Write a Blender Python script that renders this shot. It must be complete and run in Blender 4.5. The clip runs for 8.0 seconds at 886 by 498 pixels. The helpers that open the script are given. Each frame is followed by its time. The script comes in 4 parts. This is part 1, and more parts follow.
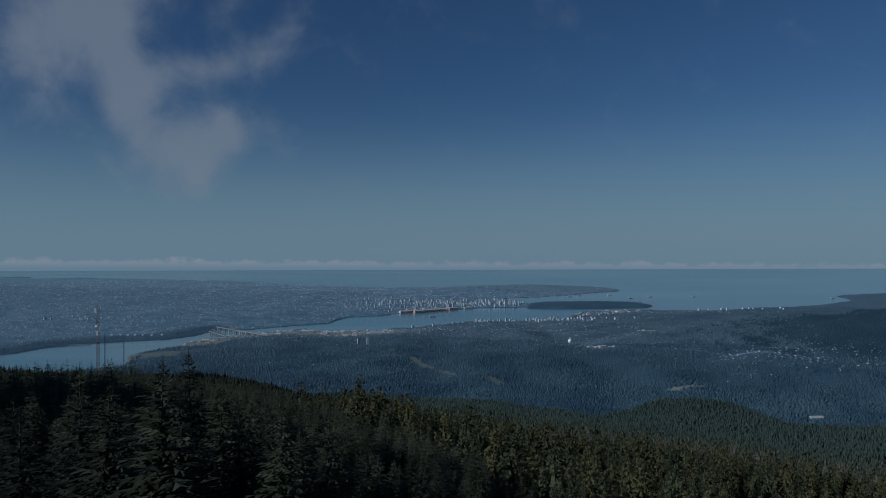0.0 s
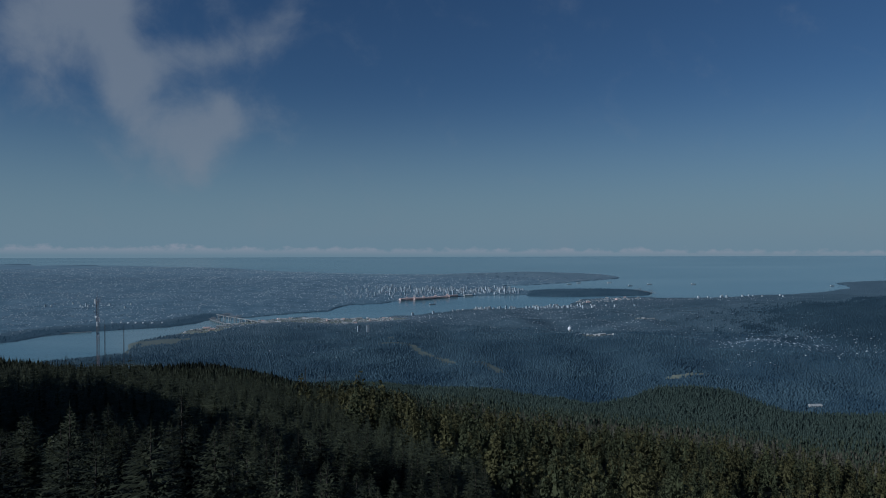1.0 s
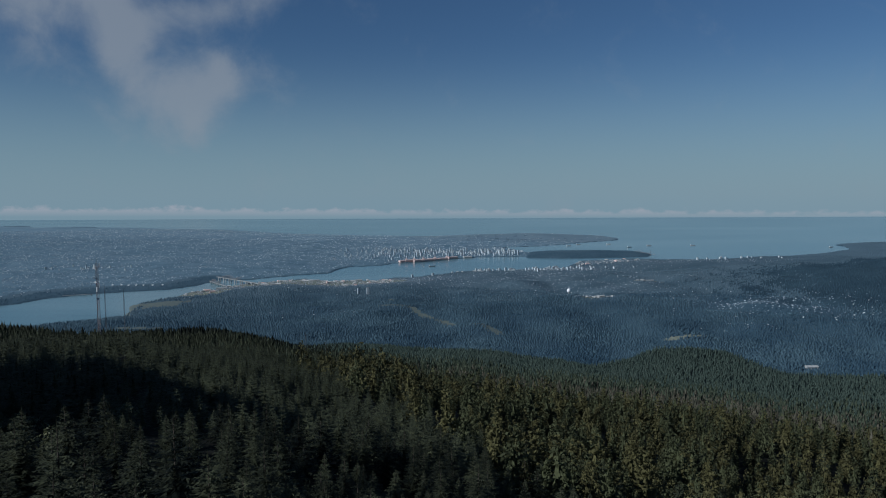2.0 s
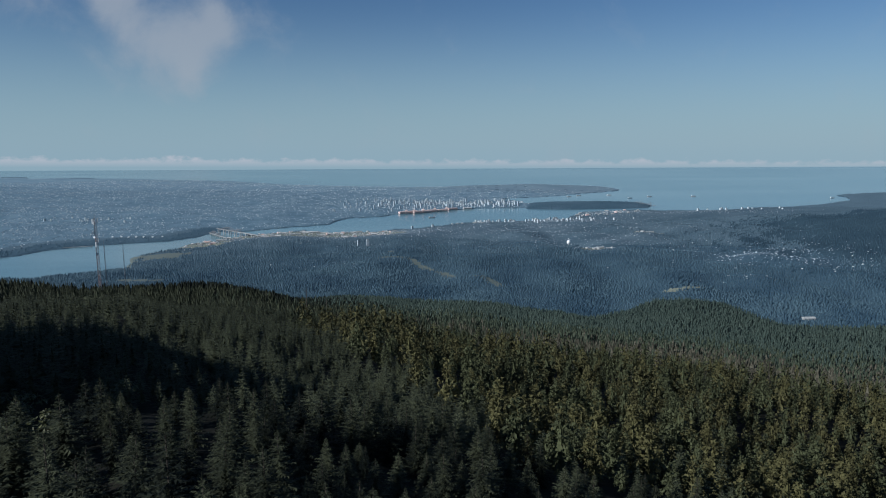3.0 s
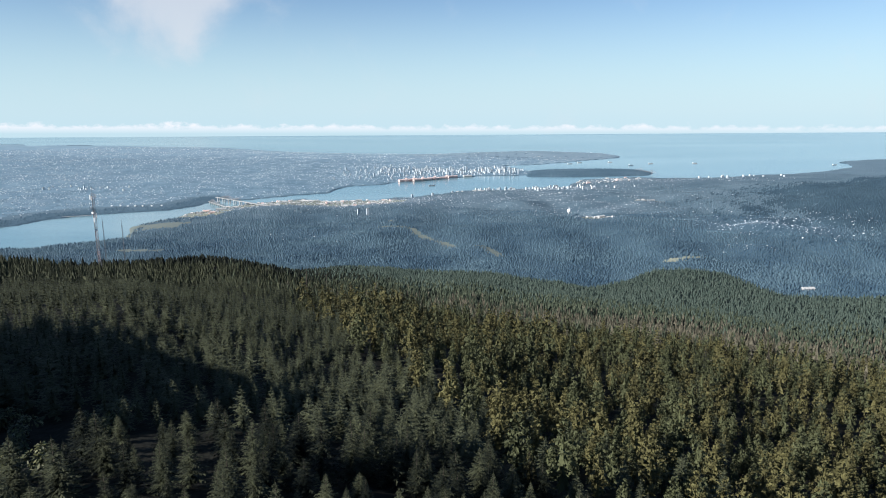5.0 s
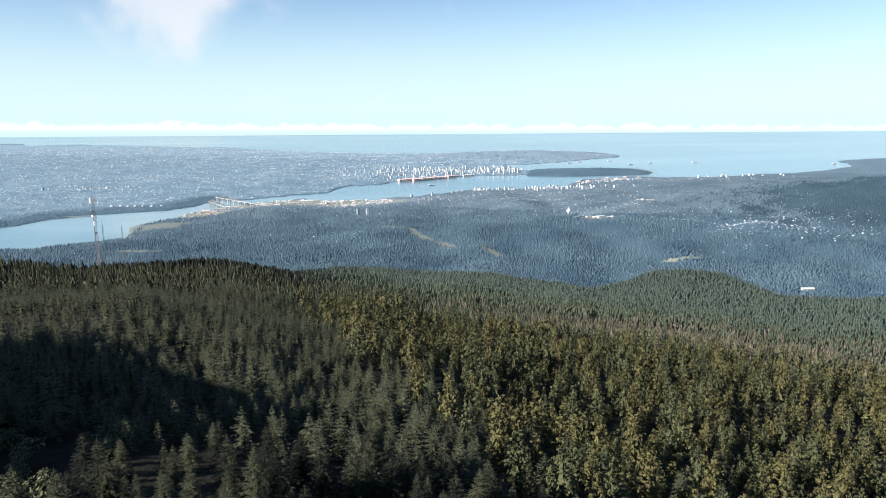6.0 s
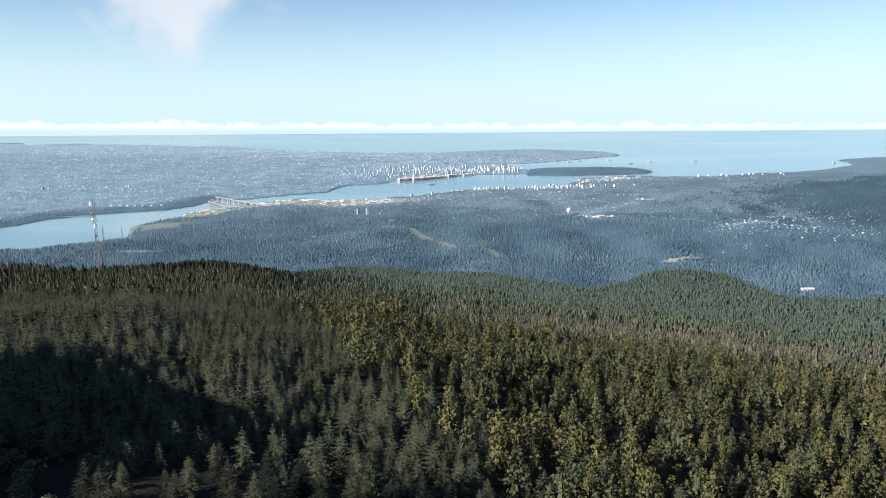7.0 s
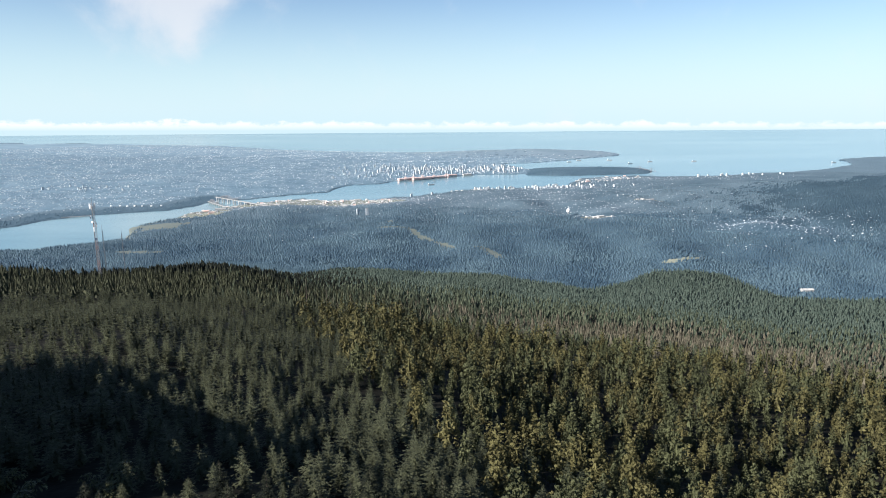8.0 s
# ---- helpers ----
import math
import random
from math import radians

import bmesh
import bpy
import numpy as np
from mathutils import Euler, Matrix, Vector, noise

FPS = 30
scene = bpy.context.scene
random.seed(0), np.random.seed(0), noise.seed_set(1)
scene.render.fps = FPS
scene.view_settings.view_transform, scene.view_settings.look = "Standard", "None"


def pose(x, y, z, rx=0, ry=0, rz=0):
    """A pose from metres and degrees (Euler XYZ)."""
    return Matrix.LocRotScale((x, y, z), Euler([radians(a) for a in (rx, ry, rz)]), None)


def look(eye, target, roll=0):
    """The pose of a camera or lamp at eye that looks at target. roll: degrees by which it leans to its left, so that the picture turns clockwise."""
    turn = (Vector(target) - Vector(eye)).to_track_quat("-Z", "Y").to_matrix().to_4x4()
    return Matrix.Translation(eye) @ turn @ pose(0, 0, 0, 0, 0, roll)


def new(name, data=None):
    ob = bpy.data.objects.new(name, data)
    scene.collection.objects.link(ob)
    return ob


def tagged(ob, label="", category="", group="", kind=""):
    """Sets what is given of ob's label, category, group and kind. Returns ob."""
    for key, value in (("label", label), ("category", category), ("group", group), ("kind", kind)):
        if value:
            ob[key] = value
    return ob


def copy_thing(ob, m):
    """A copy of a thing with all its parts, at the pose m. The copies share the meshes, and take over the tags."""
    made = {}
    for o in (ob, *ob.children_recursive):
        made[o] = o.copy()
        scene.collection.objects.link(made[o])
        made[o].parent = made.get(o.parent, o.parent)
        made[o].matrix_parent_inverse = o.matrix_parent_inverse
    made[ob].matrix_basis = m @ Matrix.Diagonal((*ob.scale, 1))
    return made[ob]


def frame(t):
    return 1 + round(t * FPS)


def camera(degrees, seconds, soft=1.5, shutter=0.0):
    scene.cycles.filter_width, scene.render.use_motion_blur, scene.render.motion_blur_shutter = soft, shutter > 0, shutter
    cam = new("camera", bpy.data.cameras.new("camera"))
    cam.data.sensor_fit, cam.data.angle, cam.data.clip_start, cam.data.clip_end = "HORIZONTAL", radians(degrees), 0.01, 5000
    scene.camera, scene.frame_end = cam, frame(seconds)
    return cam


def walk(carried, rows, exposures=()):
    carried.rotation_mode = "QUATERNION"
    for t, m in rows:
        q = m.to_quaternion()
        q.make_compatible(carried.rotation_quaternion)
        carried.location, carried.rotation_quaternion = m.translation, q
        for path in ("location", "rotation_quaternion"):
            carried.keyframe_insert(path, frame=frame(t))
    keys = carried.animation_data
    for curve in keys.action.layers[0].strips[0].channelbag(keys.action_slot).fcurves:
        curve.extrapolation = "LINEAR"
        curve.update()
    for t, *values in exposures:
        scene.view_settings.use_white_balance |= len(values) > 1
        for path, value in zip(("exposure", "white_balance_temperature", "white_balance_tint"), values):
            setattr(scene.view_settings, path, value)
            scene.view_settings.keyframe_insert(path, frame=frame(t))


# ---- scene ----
cam = camera(66.0, 8.0, soft=1.0)
# seconds, sideways, forward, height, tilt below level, roll, turn
PATH = [
    (0.0, 0.41, -5.68, 157.50, 0.06, 0.15, 0.03), (0.5, 0.39, -5.29, 158.29, 0.33, 0.15, 0.02), (1.0, 0.35, -4.84, 159.06, 1.16, 0.16, 0.02),
    (1.5, 0.29, -4.22, 159.82, 2.50, 0.19, 0.00), (3.0, 0.05, -1.95, 162.07, 8.56, 0.28, -0.05), (3.5, 0.01, -1.26, 162.87, 10.01, 0.29, -0.04),
    (4.0, 0.00, -0.70, 163.69, 10.93, 0.30, -0.04), (4.5, 0.00, -0.32, 164.56, 11.25, 0.32, -0.04), (6.0, 0.00, -0.08, 167.05, 11.45, 0.40, -0.10),
    (6.5, 0.00, 0.00, 167.88, 11.51, 0.42, -0.10), (7.0, 0.04, 0.04, 168.74, 11.57, 0.43, -0.10), (7.5, 0.09, 0.09, 169.56, 11.60, 0.44, -0.11),
    (8.0, 0.13, 0.18, 170.28, 11.63, 0.45, -0.12),
]
walk(cam, [(t, pose(x, y, z, 90 - tilt, roll, turn)) for t, x, y, z, tilt, roll, turn in PATH],
     [(0.0, -0.90, 4950, 7), (1.0, -0.78, 5000, 7), (1.7, -0.52, 5200, 7), (2.8, 0.00, 5350, 8), (3.5, 0.34, 5500, 9),
      (4.5, 0.86, 5700, 10), (6.0, 1.46, 6150, 13), (6.5, 1.48, 6150, 13), (7.0, 1.38, 6100, 13), (8.0, 1.34, 6100, 13)])

# ---- world and sun ----
SUN_AZ, SUN_EL = math.atan2(-0.84, -0.42), radians(27)
to_sun = Vector((math.sin(SUN_AZ) * math.cos(SUN_EL), math.cos(SUN_AZ) * math.cos(SUN_EL), math.sin(SUN_EL)))
sun = new("sun", bpy.data.lights.new("sun", "SUN"))
sun.data.energy, sun.data.angle, sun.data.color = 5.0, radians(0.55), (1.0, 0.93, 0.83)
sun.matrix_world = look((0, 0, 400), Vector((0, 0, 400)) - to_sun)

world = bpy.data.worlds.new("world")
scene.world = world
world.use_nodes = True
wn, wl = world.node_tree.nodes, world.node_tree.links
wn.clear()


def calc(op, a, b=None, c=None, nodes=wn, links=wl):
    """A math node; numbers or sockets in, a socket out."""
    n = nodes.new("ShaderNodeMath")
    n.operation = op
    for i, v in enumerate((a, b, c)):
        if v is None:
            continue
        if isinstance(v, (int, float)):
            n.inputs[i].default_value = v
        else:
            links.new(v, n.inputs[i])
    return n.outputs[0]


sky = wn.new("ShaderNodeTexSky")
sky.sky_type, sky.sun_disc = "NISHITA", False
sky.sun_elevation, sky.sun_rotation = SUN_EL, SUN_AZ
sky.altitude, sky.air_density, sky.dust_density, sky.ozone_density = 300, 1.0, 0.1, 4.0

# a soft drifting cloud, by direction: tan of azimuth and of height
coord = wn.new("ShaderNodeTexCoord")
split = wn.new("ShaderNodeSeparateXYZ")
wl.new(coord.outputs["Generated"], split.inputs[0])
ahead = calc("MAXIMUM", split.outputs[1], 0.02)
flat = wn.new("ShaderNodeCombineXYZ")
wl.new(calc("DIVIDE", split.outputs[0], ahead), flat.inputs[0])
wl.new(calc("DIVIDE", split.outputs[2], ahead), flat.inputs[1])


def cloud_noise(scale, detail, rough, distort=0.0):
    n = wn.new("ShaderNodeTexNoise")
    n.inputs["Scale"].default_value, n.inputs["Detail"].default_value = scale, detail
    n.inputs["Roughness"].default_value, n.inputs["Distortion"].default_value = rough, distort
    wl.new(flat.outputs[0], n.inputs["Vector"])
    return n


warp = cloud_noise(7.0, 5.0, 0.6)
shift = wn.new("ShaderNodeVectorMath")
shift.operation = "MULTIPLY_ADD"
wl.new(warp.outputs["Color"], shift.inputs[0])
shift.inputs[1].default_value = (0.06, 0.06, 0.0)
wl.new(flat.outputs[0], shift.inputs[2])
# centre (tan azimuth, tan height), radius, weight
PUFFS = [(-0.605, 0.31, 0.05, 1.0), (-0.585, 0.255, 0.036, 0.8), (-0.545, 0.355, 0.055, 1.0), (-0.485, 0.335, 0.045, 1.0), (-0.49, 0.275, 0.042, 0.9),
         (-0.462, 0.22, 0.04, 1.0), (-0.437, 0.172, 0.036, 0.9), (-0.395, 0.143, 0.038, 1.0), (-0.353, 0.128, 0.036, 1.0), (-0.36, 0.10, 0.022, 0.6),
         (-0.325, 0.166, 0.03, 1.1), (-0.322, 0.19, 0.018, 0.7), (-0.30, 0.152, 0.022, 0.7), (-0.437, 0.25, 0.036, 0.9), (-0.385, 0.252, 0.03, 0.9),
         (-0.336, 0.26, 0.028, 0.9), (-0.293, 0.275, 0.03, 0.8), (-0.252, 0.292, 0.028, 0.8), (-0.222, 0.318, 0.026, 0.7), (-0.31, 0.37, 0.03, 0.45),
         (-0.045, 0.365, 0.025, 0.4), (-0.25, 0.15, 0.03, 0.3), (-0.45, 0.135, 0.04, 0.35), (-0.62, 0.22, 0.05, 0.35), (-0.375, 0.187, 0.02, 0.35),
         (-0.60, 0.48, 0.14, 0.9), (-0.40, 0.50, 0.12, 0.7)]
density = None
for cu, cw, rad, weight in PUFFS:
    gap = wn.new("ShaderNodeVectorMath")
    gap.operation = "DISTANCE"
    wl.new(shift.outputs[0], gap.inputs[0])
    gap.inputs[1].default_value = (cu + 0.03, cw + 0.03, 0)
    d2 = calc("POWER", calc("DIVIDE", gap.outputs["Value"], rad * 1.22), 2.0)
    bump = calc("MULTIPLY", calc("POWER", 2.718, calc("MULTIPLY", d2, -1.0)), weight)
    density = bump if density is None else calc("ADD", density, bump)
fluff = cloud_noise(9.0, 8.0, 0.62, 0.3)
body = calc("MULTIPLY", calc("SUBTRACT", density, calc("MULTIPLY", calc("SUBTRACT", 0.56, fluff.outputs["Fac"]), 3.0)), 0.85)
mask = wn.new("ShaderNodeMapRange")
mask.interpolation_type = "SMOOTHSTEP"
wl.new(body, mask.inputs[0])
mask.inputs[1].default_value, mask.inputs[2].default_value = -0.1, 1.6
front = calc("GREATER_THAN", split.outputs[1], 0.1)
cover = calc("MULTIPLY", calc("MULTIPLY", mask.outputs[0], front), 0.7)
# pale moist air low over the horizon
low = wn.new("ShaderNodeMapRange")
low.interpolation_type = "SMOOTHERSTEP"
wl.new(split.outputs[2], low.inputs[0])
low.inputs[1].default_value, low.inputs[2].default_value = 0.24, -0.06
low.inputs[3].default_value, low.inputs[4].default_value = 0.0, 0.9
air = wn.new("ShaderNodeMix")
air.data_type = "RGBA"
wl.new(low.outputs[0], air.inputs[0])
wl.new(sky.outputs[0], air.inputs[6])
air.inputs[7].default_value = (5.8, 7.5, 7.8, 1)
mixer = wn.new("ShaderNodeMix")
mixer.data_type = "RGBA"
wl.new(cover, mixer.inputs[0])
wl.new(air.outputs[2], mixer.inputs[6])
mixer.inputs[7].default_value = (7.3, 7.2, 7.0, 1)

# a low bank of cumulus along the sea horizon, taller to the east
lumps = wn.new("ShaderNodeTexNoise")
lumps.inputs["Scale"].default_value, lumps.inputs["Detail"].default_value, lumps.inputs["Roughness"].default_value = 1.0, 6, 0.65
stretch = wn.new("ShaderNodeVectorMath")
stretch.operation = "MULTIPLY"
wl.new(flat.outputs[0], stretch.inputs[0])
stretch.inputs[1].default_value = (30.0, 55.0, 0.0)
wl.new(stretch.outputs[0], lumps.inputs["Vector"])
swell = wn.new("ShaderNodeTexNoise")
swell.inputs["Scale"].default_value, swell.inputs["Detail"].default_value = 6.0, 3
sway = wn.new("ShaderNodeVectorMath")
sway.operation = "MULTIPLY"
wl.new(flat.outputs[0], sway.inputs[0])
sway.inputs[1].default_value = (1.0, 0.0, 0.0)
wl.new(sway.outputs[0], swell.inputs["Vector"])
u_, w_ = (calc("DIVIDE", split.outputs[0], ahead), calc("DIVIDE", split.outputs[2], ahead))
top = calc("MULTIPLY_ADD", u_, -0.0085, -0.0345)
top = calc("MULTIPLY_ADD", lumps.outputs["Fac"], 0.030, calc("SUBTRACT", top, 0.004))
top = calc("MULTIPLY_ADD", swell.outputs["Fac"], 0.008, top)
rise = wn.new("ShaderNodeMapRange")
wl.new(calc("SUBTRACT", top, w_), rise.inputs[0])
rise.inputs[1].default_value, rise.inputs[2].default_value = -0.0008, 0.0045
foot = wn.new("ShaderNodeMapRange")
wl.new(calc("MULTIPLY_ADD", u_, 0.006, w_), foot.inputs[0])
foot.inputs[1].default_value, foot.inputs[2].default_value = -0.0310, -0.0195
bank = calc("MULTIPLY", calc("MULTIPLY", rise.outputs[0], foot.outputs[0]), calc("MULTIPLY", front, 0.9))
banked = wn.new("ShaderNodeMix")
banked.data_type = "RGBA"
wl.new(bank, banked.inputs[0])
wl.new(mixer.outputs[2], banked.inputs[6])
banked.inputs[7].default_value = (9.2, 8.9, 8.6, 1)
back = wn.new("ShaderNodeBackground")
back.inputs["Strength"].default_value = 0.05
wl.new(banked.outputs[2], back.inputs[0])
wout = wn.new("ShaderNodeOutputWorld")
wl.new(back.outputs[0], wout.inputs[0])


# ---- materials ----
def material(name, dark, light, scale=1.0, rough=0.8, spec=0.3, metal=0.0, relief=0.0, fine=8.0, island=0.0, obj_rand=0.0, spread=(0.3, 0.7), leafy=0.0):
    """Two colours mixed by broad and fine noise in object space; optional tint spread per loose piece or per object; leafy: the share of light that passes through."""
    m = bpy.data.materials.new(name)
    m.use_nodes = True
    nodes, links = m.node_tree.nodes, m.node_tree.links
    p = nodes["Principled BSDF"]
    tc = nodes.new("ShaderNodeTexCoord")
    broad = nodes.new("ShaderNodeTexNoise")
    broad.inputs["Scale"].default_value, broad.inputs["Detail"].default_value = scale, 4
    grain = nodes.new("ShaderNodeTexNoise")
    grain.inputs["Scale"].default_value, grain.inputs["Detail"].default_value = scale * fine, 3
    links.new(tc.outputs["Object"], broad.inputs["Vector"])
    links.new(tc.outputs["Object"], grain.inputs["Vector"])
    v = calc("ADD", calc("MULTIPLY", broad.outputs["Fac"], 0.6, nodes=nodes, links=links),
             calc("MULTIPLY", grain.outputs["Fac"], 0.4, nodes=nodes, links=links), nodes=nodes, links=links)
    if island:
        g = nodes.new("ShaderNodeNewGeometry")
        r = calc("MULTIPLY_ADD", g.outputs["Random Per Island"], island, -island / 2, nodes=nodes, links=links)
        v = calc("ADD", v, r, nodes=nodes, links=links)
    if obj_rand:
        o = nodes.new("ShaderNodeObjectInfo")
        r = calc("MULTIPLY_ADD", o.outputs["Random"], obj_rand, -obj_rand / 2, nodes=nodes, links=links)
        v = calc("ADD", v, r, nodes=nodes, links=links)
    ramp = nodes.new("ShaderNodeMapRange")
    links.new(v, ramp.inputs[0])
    ramp.inputs[1].default_value, ramp.inputs[2].default_value = spread
    mix = nodes.new("ShaderNodeMix")
    mix.data_type = "RGBA"
    links.new(ramp.outputs[0], mix.inputs[0])
    mix.inputs[6].default_value, mix.inputs[7].default_value = (*dark, 1), (*light, 1)
    links.new(mix.outputs[2], p.inputs["Base Color"])
    p.inputs["Roughness"].default_value, p.inputs["Metallic"].default_value = rough, metal
    p.inputs["Specular IOR Level"].default_value = spec
    if relief:
        b = nodes.new("ShaderNodeBump")
        b.inputs["Strength"].default_value, b.inputs["Distance"].default_value = 0.7, relief
        links.new(grain.outputs["Fac"], b.inputs["Height"])
        links.new(b.outputs[0], p.inputs["Normal"])
    if leafy:
        thin = nodes.new("ShaderNodeBsdfTranslucent")
        links.new(mix.outputs[2], thin.inputs["Color"])
        both = nodes.new("ShaderNodeMixShader")
        both.inputs[0].default_value = leafy
        links.new(p.outputs[0], both.inputs[1])
        links.new(thin.outputs[0], both.inputs[2])
        links.new(both.outputs[0], nodes["Material Output"].inputs["Surface"])
    return m


M_NEEDLE = material("spruce_needles", (0.005, 0.007, 0.005), (0.062, 0.067, 0.037), 0.4, 0.75, 0.1, island=0.14, obj_rand=0.35, spread=(0.34, 0.74), leafy=0.05)
M_OLIVE = material("cedar_sprays", (0.008, 0.008, 0.005), (0.096, 0.089, 0.036), 0.4, 0.75, 0.1, island=0.14, obj_rand=0.35, spread=(0.34, 0.72), leafy=0.05)
M_CEDAR = material("dark_cedar_sprays", (0.006, 0.008, 0.005), (0.072, 0.078, 0.037), 0.4, 0.75, 0.1, island=0.14, obj_rand=0.35, spread=(0.34, 0.74), leafy=0.05)
M_GREY = material("bare_grey_twigs", (0.040, 0.037, 0.026), (0.125, 0.113, 0.080), 0.35, 0.8, 0.1, island=0.3, spread=(0.3, 0.85))
# ridge trees paler than the near needles, a first haze lift in colour
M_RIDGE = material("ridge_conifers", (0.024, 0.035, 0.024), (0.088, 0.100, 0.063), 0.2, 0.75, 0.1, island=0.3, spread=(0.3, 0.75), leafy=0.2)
M_BARK = material("bark", (0.030, 0.024, 0.018), (0.085, 0.070, 0.055), 3.0, 0.9, 0.2, relief=0.02)
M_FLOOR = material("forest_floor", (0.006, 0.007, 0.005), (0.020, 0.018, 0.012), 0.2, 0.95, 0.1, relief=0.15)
# far woods: distance haze is put into these blue, lifted base colours
M_HAZED_WOODS = material("valley_woods", (0.048, 0.088, 0.124), (0.100, 0.158, 0.190), 0.012, 0.7, 0.2, island=0.12, fine=12, spread=(0.40, 0.62), leafy=0.3)
M_HAZED_HILLWOODS = material("hill_woods", (0.034, 0.064, 0.090), (0.062, 0.104, 0.132), 0.012, 0.7, 0.2, island=0.12, fine=12, spread=(0.36, 0.66), leafy=0.3)
M_HAZED_SHOREWOODS = material("shore_woods", (0.080, 0.130, 0.165), (0.148, 0.206, 0.240), 0.012, 0.7, 0.2, island=0.12, fine=12, spread=(0.36, 0.66), leafy=0.3)
M_HAZED_BLUFF = material("hazed_bluff_woods", (0.066, 0.122, 0.162), (0.118, 0.182, 0.225), 0.012, 0.7, 0.2, island=0.12, fine=12, spread=(0.36, 0.66), leafy=0.3)
# valley ground: its blue is distance haze held in the base colour
M_HAZED_WOODFLOOR = material("hazed_valley_floor", (0.036, 0.070, 0.098), (0.072, 0.116, 0.142), 0.02, 0.7, 0.3, relief=1.0, fine=20)
# city and outer shore trees, paled by haze set into the colour
M_HAZED_PARK = material("hazed_city_trees", (0.105, 0.165, 0.205), (0.165, 0.230, 0.268), 0.01, 0.7, 0.2, island=0.12, fine=10, leafy=0.3)
# far city ground again, lightened: the haze is in its colour
M_HAZED_PLAIN = material("hazed_outer_plain", (0.135, 0.215, 0.260), (0.225, 0.300, 0.340), 0.012, 0.7, 0.3, fine=6, spread=(0.35, 0.65))
# headland woods: the palest step of haze put into base colour
M_HAZED_HEADLAND = material("hazed_headland_woods", (0.200, 0.285, 0.335), (0.275, 0.355, 0.400), 0.01, 0.7, 0.2, island=0.12, fine=10, leafy=0.3)
# low slope trees: a further, bluer lift for haze, in the colour
M_HAZED_SLOPE = material("hazed_slope_conifers", (0.044, 0.067, 0.056), (0.112, 0.140, 0.110), 0.2, 0.75, 0.1, island=0.2, spread=(0.3, 0.75), leafy=0.4)
# lighter copy of the forest floor; lifts the shade between far trees
M_LIFTED_FLOOR = material("lifted_slope_floor", (0.024, 0.037, 0.033), (0.050, 0.066, 0.054), 0.2, 0.95, 0.1, relief=0.15)
# shore and city ground, lifted and blued: haze as base colour
M_HAZED_STREETS = material("hazed_shore_town_ground", (0.080, 0.120, 0.145), (0.160, 0.200, 0.220), 0.03, 0.7, 0.3, relief=0.6, fine=20)
M_HAZED_TOWN = material("hazed_town_ground", (0.074, 0.138, 0.178), (0.168, 0.240, 0.278), 0.035, 0.6, 0.4, fine=5, spread=(0.38, 0.62))
M_PALE = material("cleared_ground", (0.11, 0.13, 0.10), (0.25, 0.25, 0.19), 0.05, 0.8, 0.3, relief=0.3)
# tan muted to grey-green: haze mixed into the base colour
M_HAZED_SHORE = material("hazed_tidal_flat", (0.085, 0.108, 0.098), (0.150, 0.165, 0.132), 0.03, 0.7, 0.4, relief=0.3)
# raised blue-grey dark end: haze put into the wall colour
M_HOUSE = material("hazed_house_walls", (0.22, 0.28, 0.32), (0.80, 0.81, 0.79), 0.02, 0.6, 0.4, island=1.0, spread=(0.25, 1.05))
# facades lifted pale, with the distance haze in their colour
M_TOWER = material("hazed_tower_facade", (0.44, 0.50, 0.53), (0.64, 0.67, 0.67), 0.05, 0.35, 0.5, obj_rand=0.9, spread=(0.1, 0.9))
M_ROOF = material("flat_roof", (0.16, 0.19, 0.20), (0.38, 0.38, 0.37), 0.1, 0.8, 0.3, obj_rand=0.5)
M_SHED = material("shed_roof", (0.28, 0.29, 0.28), (0.72, 0.69, 0.64), 0.05, 0.5, 0.4, obj_rand=0.4)
M_RUST = material("port_red", (0.56, 0.40, 0.35), (0.70, 0.53, 0.47), 0.1, 0.6, 0.3, obj_rand=0.5)
M_STEEL = material("galvanised_steel", (0.13, 0.13, 0.14), (0.28, 0.28, 0.28), 2.0, 0.5, 0.5, 0.3)
M_REDPAINT = material("mast_red_paint", (0.24, 0.15, 0.13), (0.34, 0.22, 0.20), 2.0, 0.5, 0.4)
M_WHITE = material("white_paint", (0.70, 0.70, 0.68), (0.84, 0.84, 0.82), 2.0, 0.5, 0.4)
M_HULL = material("ship_hull", (0.10, 0.14, 0.17), (0.22, 0.22, 0.22), 0.2, 0.5, 0.4, obj_rand=1.0)
M_CONCRETE = material("concrete", (0.22, 0.23, 0.23), (0.38, 0.38, 0.36), 0.3, 0.8, 0.3, relief=0.02)

m = bpy.data.materials.new("sea_water")
m.use_nodes = True
nodes, links = m.node_tree.nodes, m.node_tree.links
p = nodes["Principled BSDF"]
p.inputs["Roughness"].default_value, p.inputs["IOR"].default_value = 0.16, 1.33
tc = nodes.new("ShaderNodeTexCoord")
n1 = nodes.new("ShaderNodeTexNoise")
n1.inputs["Scale"].default_value, n1.inputs["Detail"].default_value = 0.0035, 5
long_streaks = nodes.new("ShaderNodeMapping")
long_streaks.inputs["Scale"].default_value = (0.22, 1.0, 1.0)
links.new(tc.outputs["Object"], long_streaks.inputs["Vector"])
links.new(long_streaks.outputs[0], n1.inputs["Vector"])
mix = nodes.new("ShaderNodeMix")
mix.data_type = "RGBA"
sea_ramp = nodes.new("ShaderNodeMapRange")
links.new(n1.outputs["Fac"], sea_ramp.inputs[0])
sea_ramp.inputs[1].default_value, sea_ramp.inputs[2].default_value = 0.32, 0.68
links.new(sea_ramp.outputs[0], mix.inputs[0])
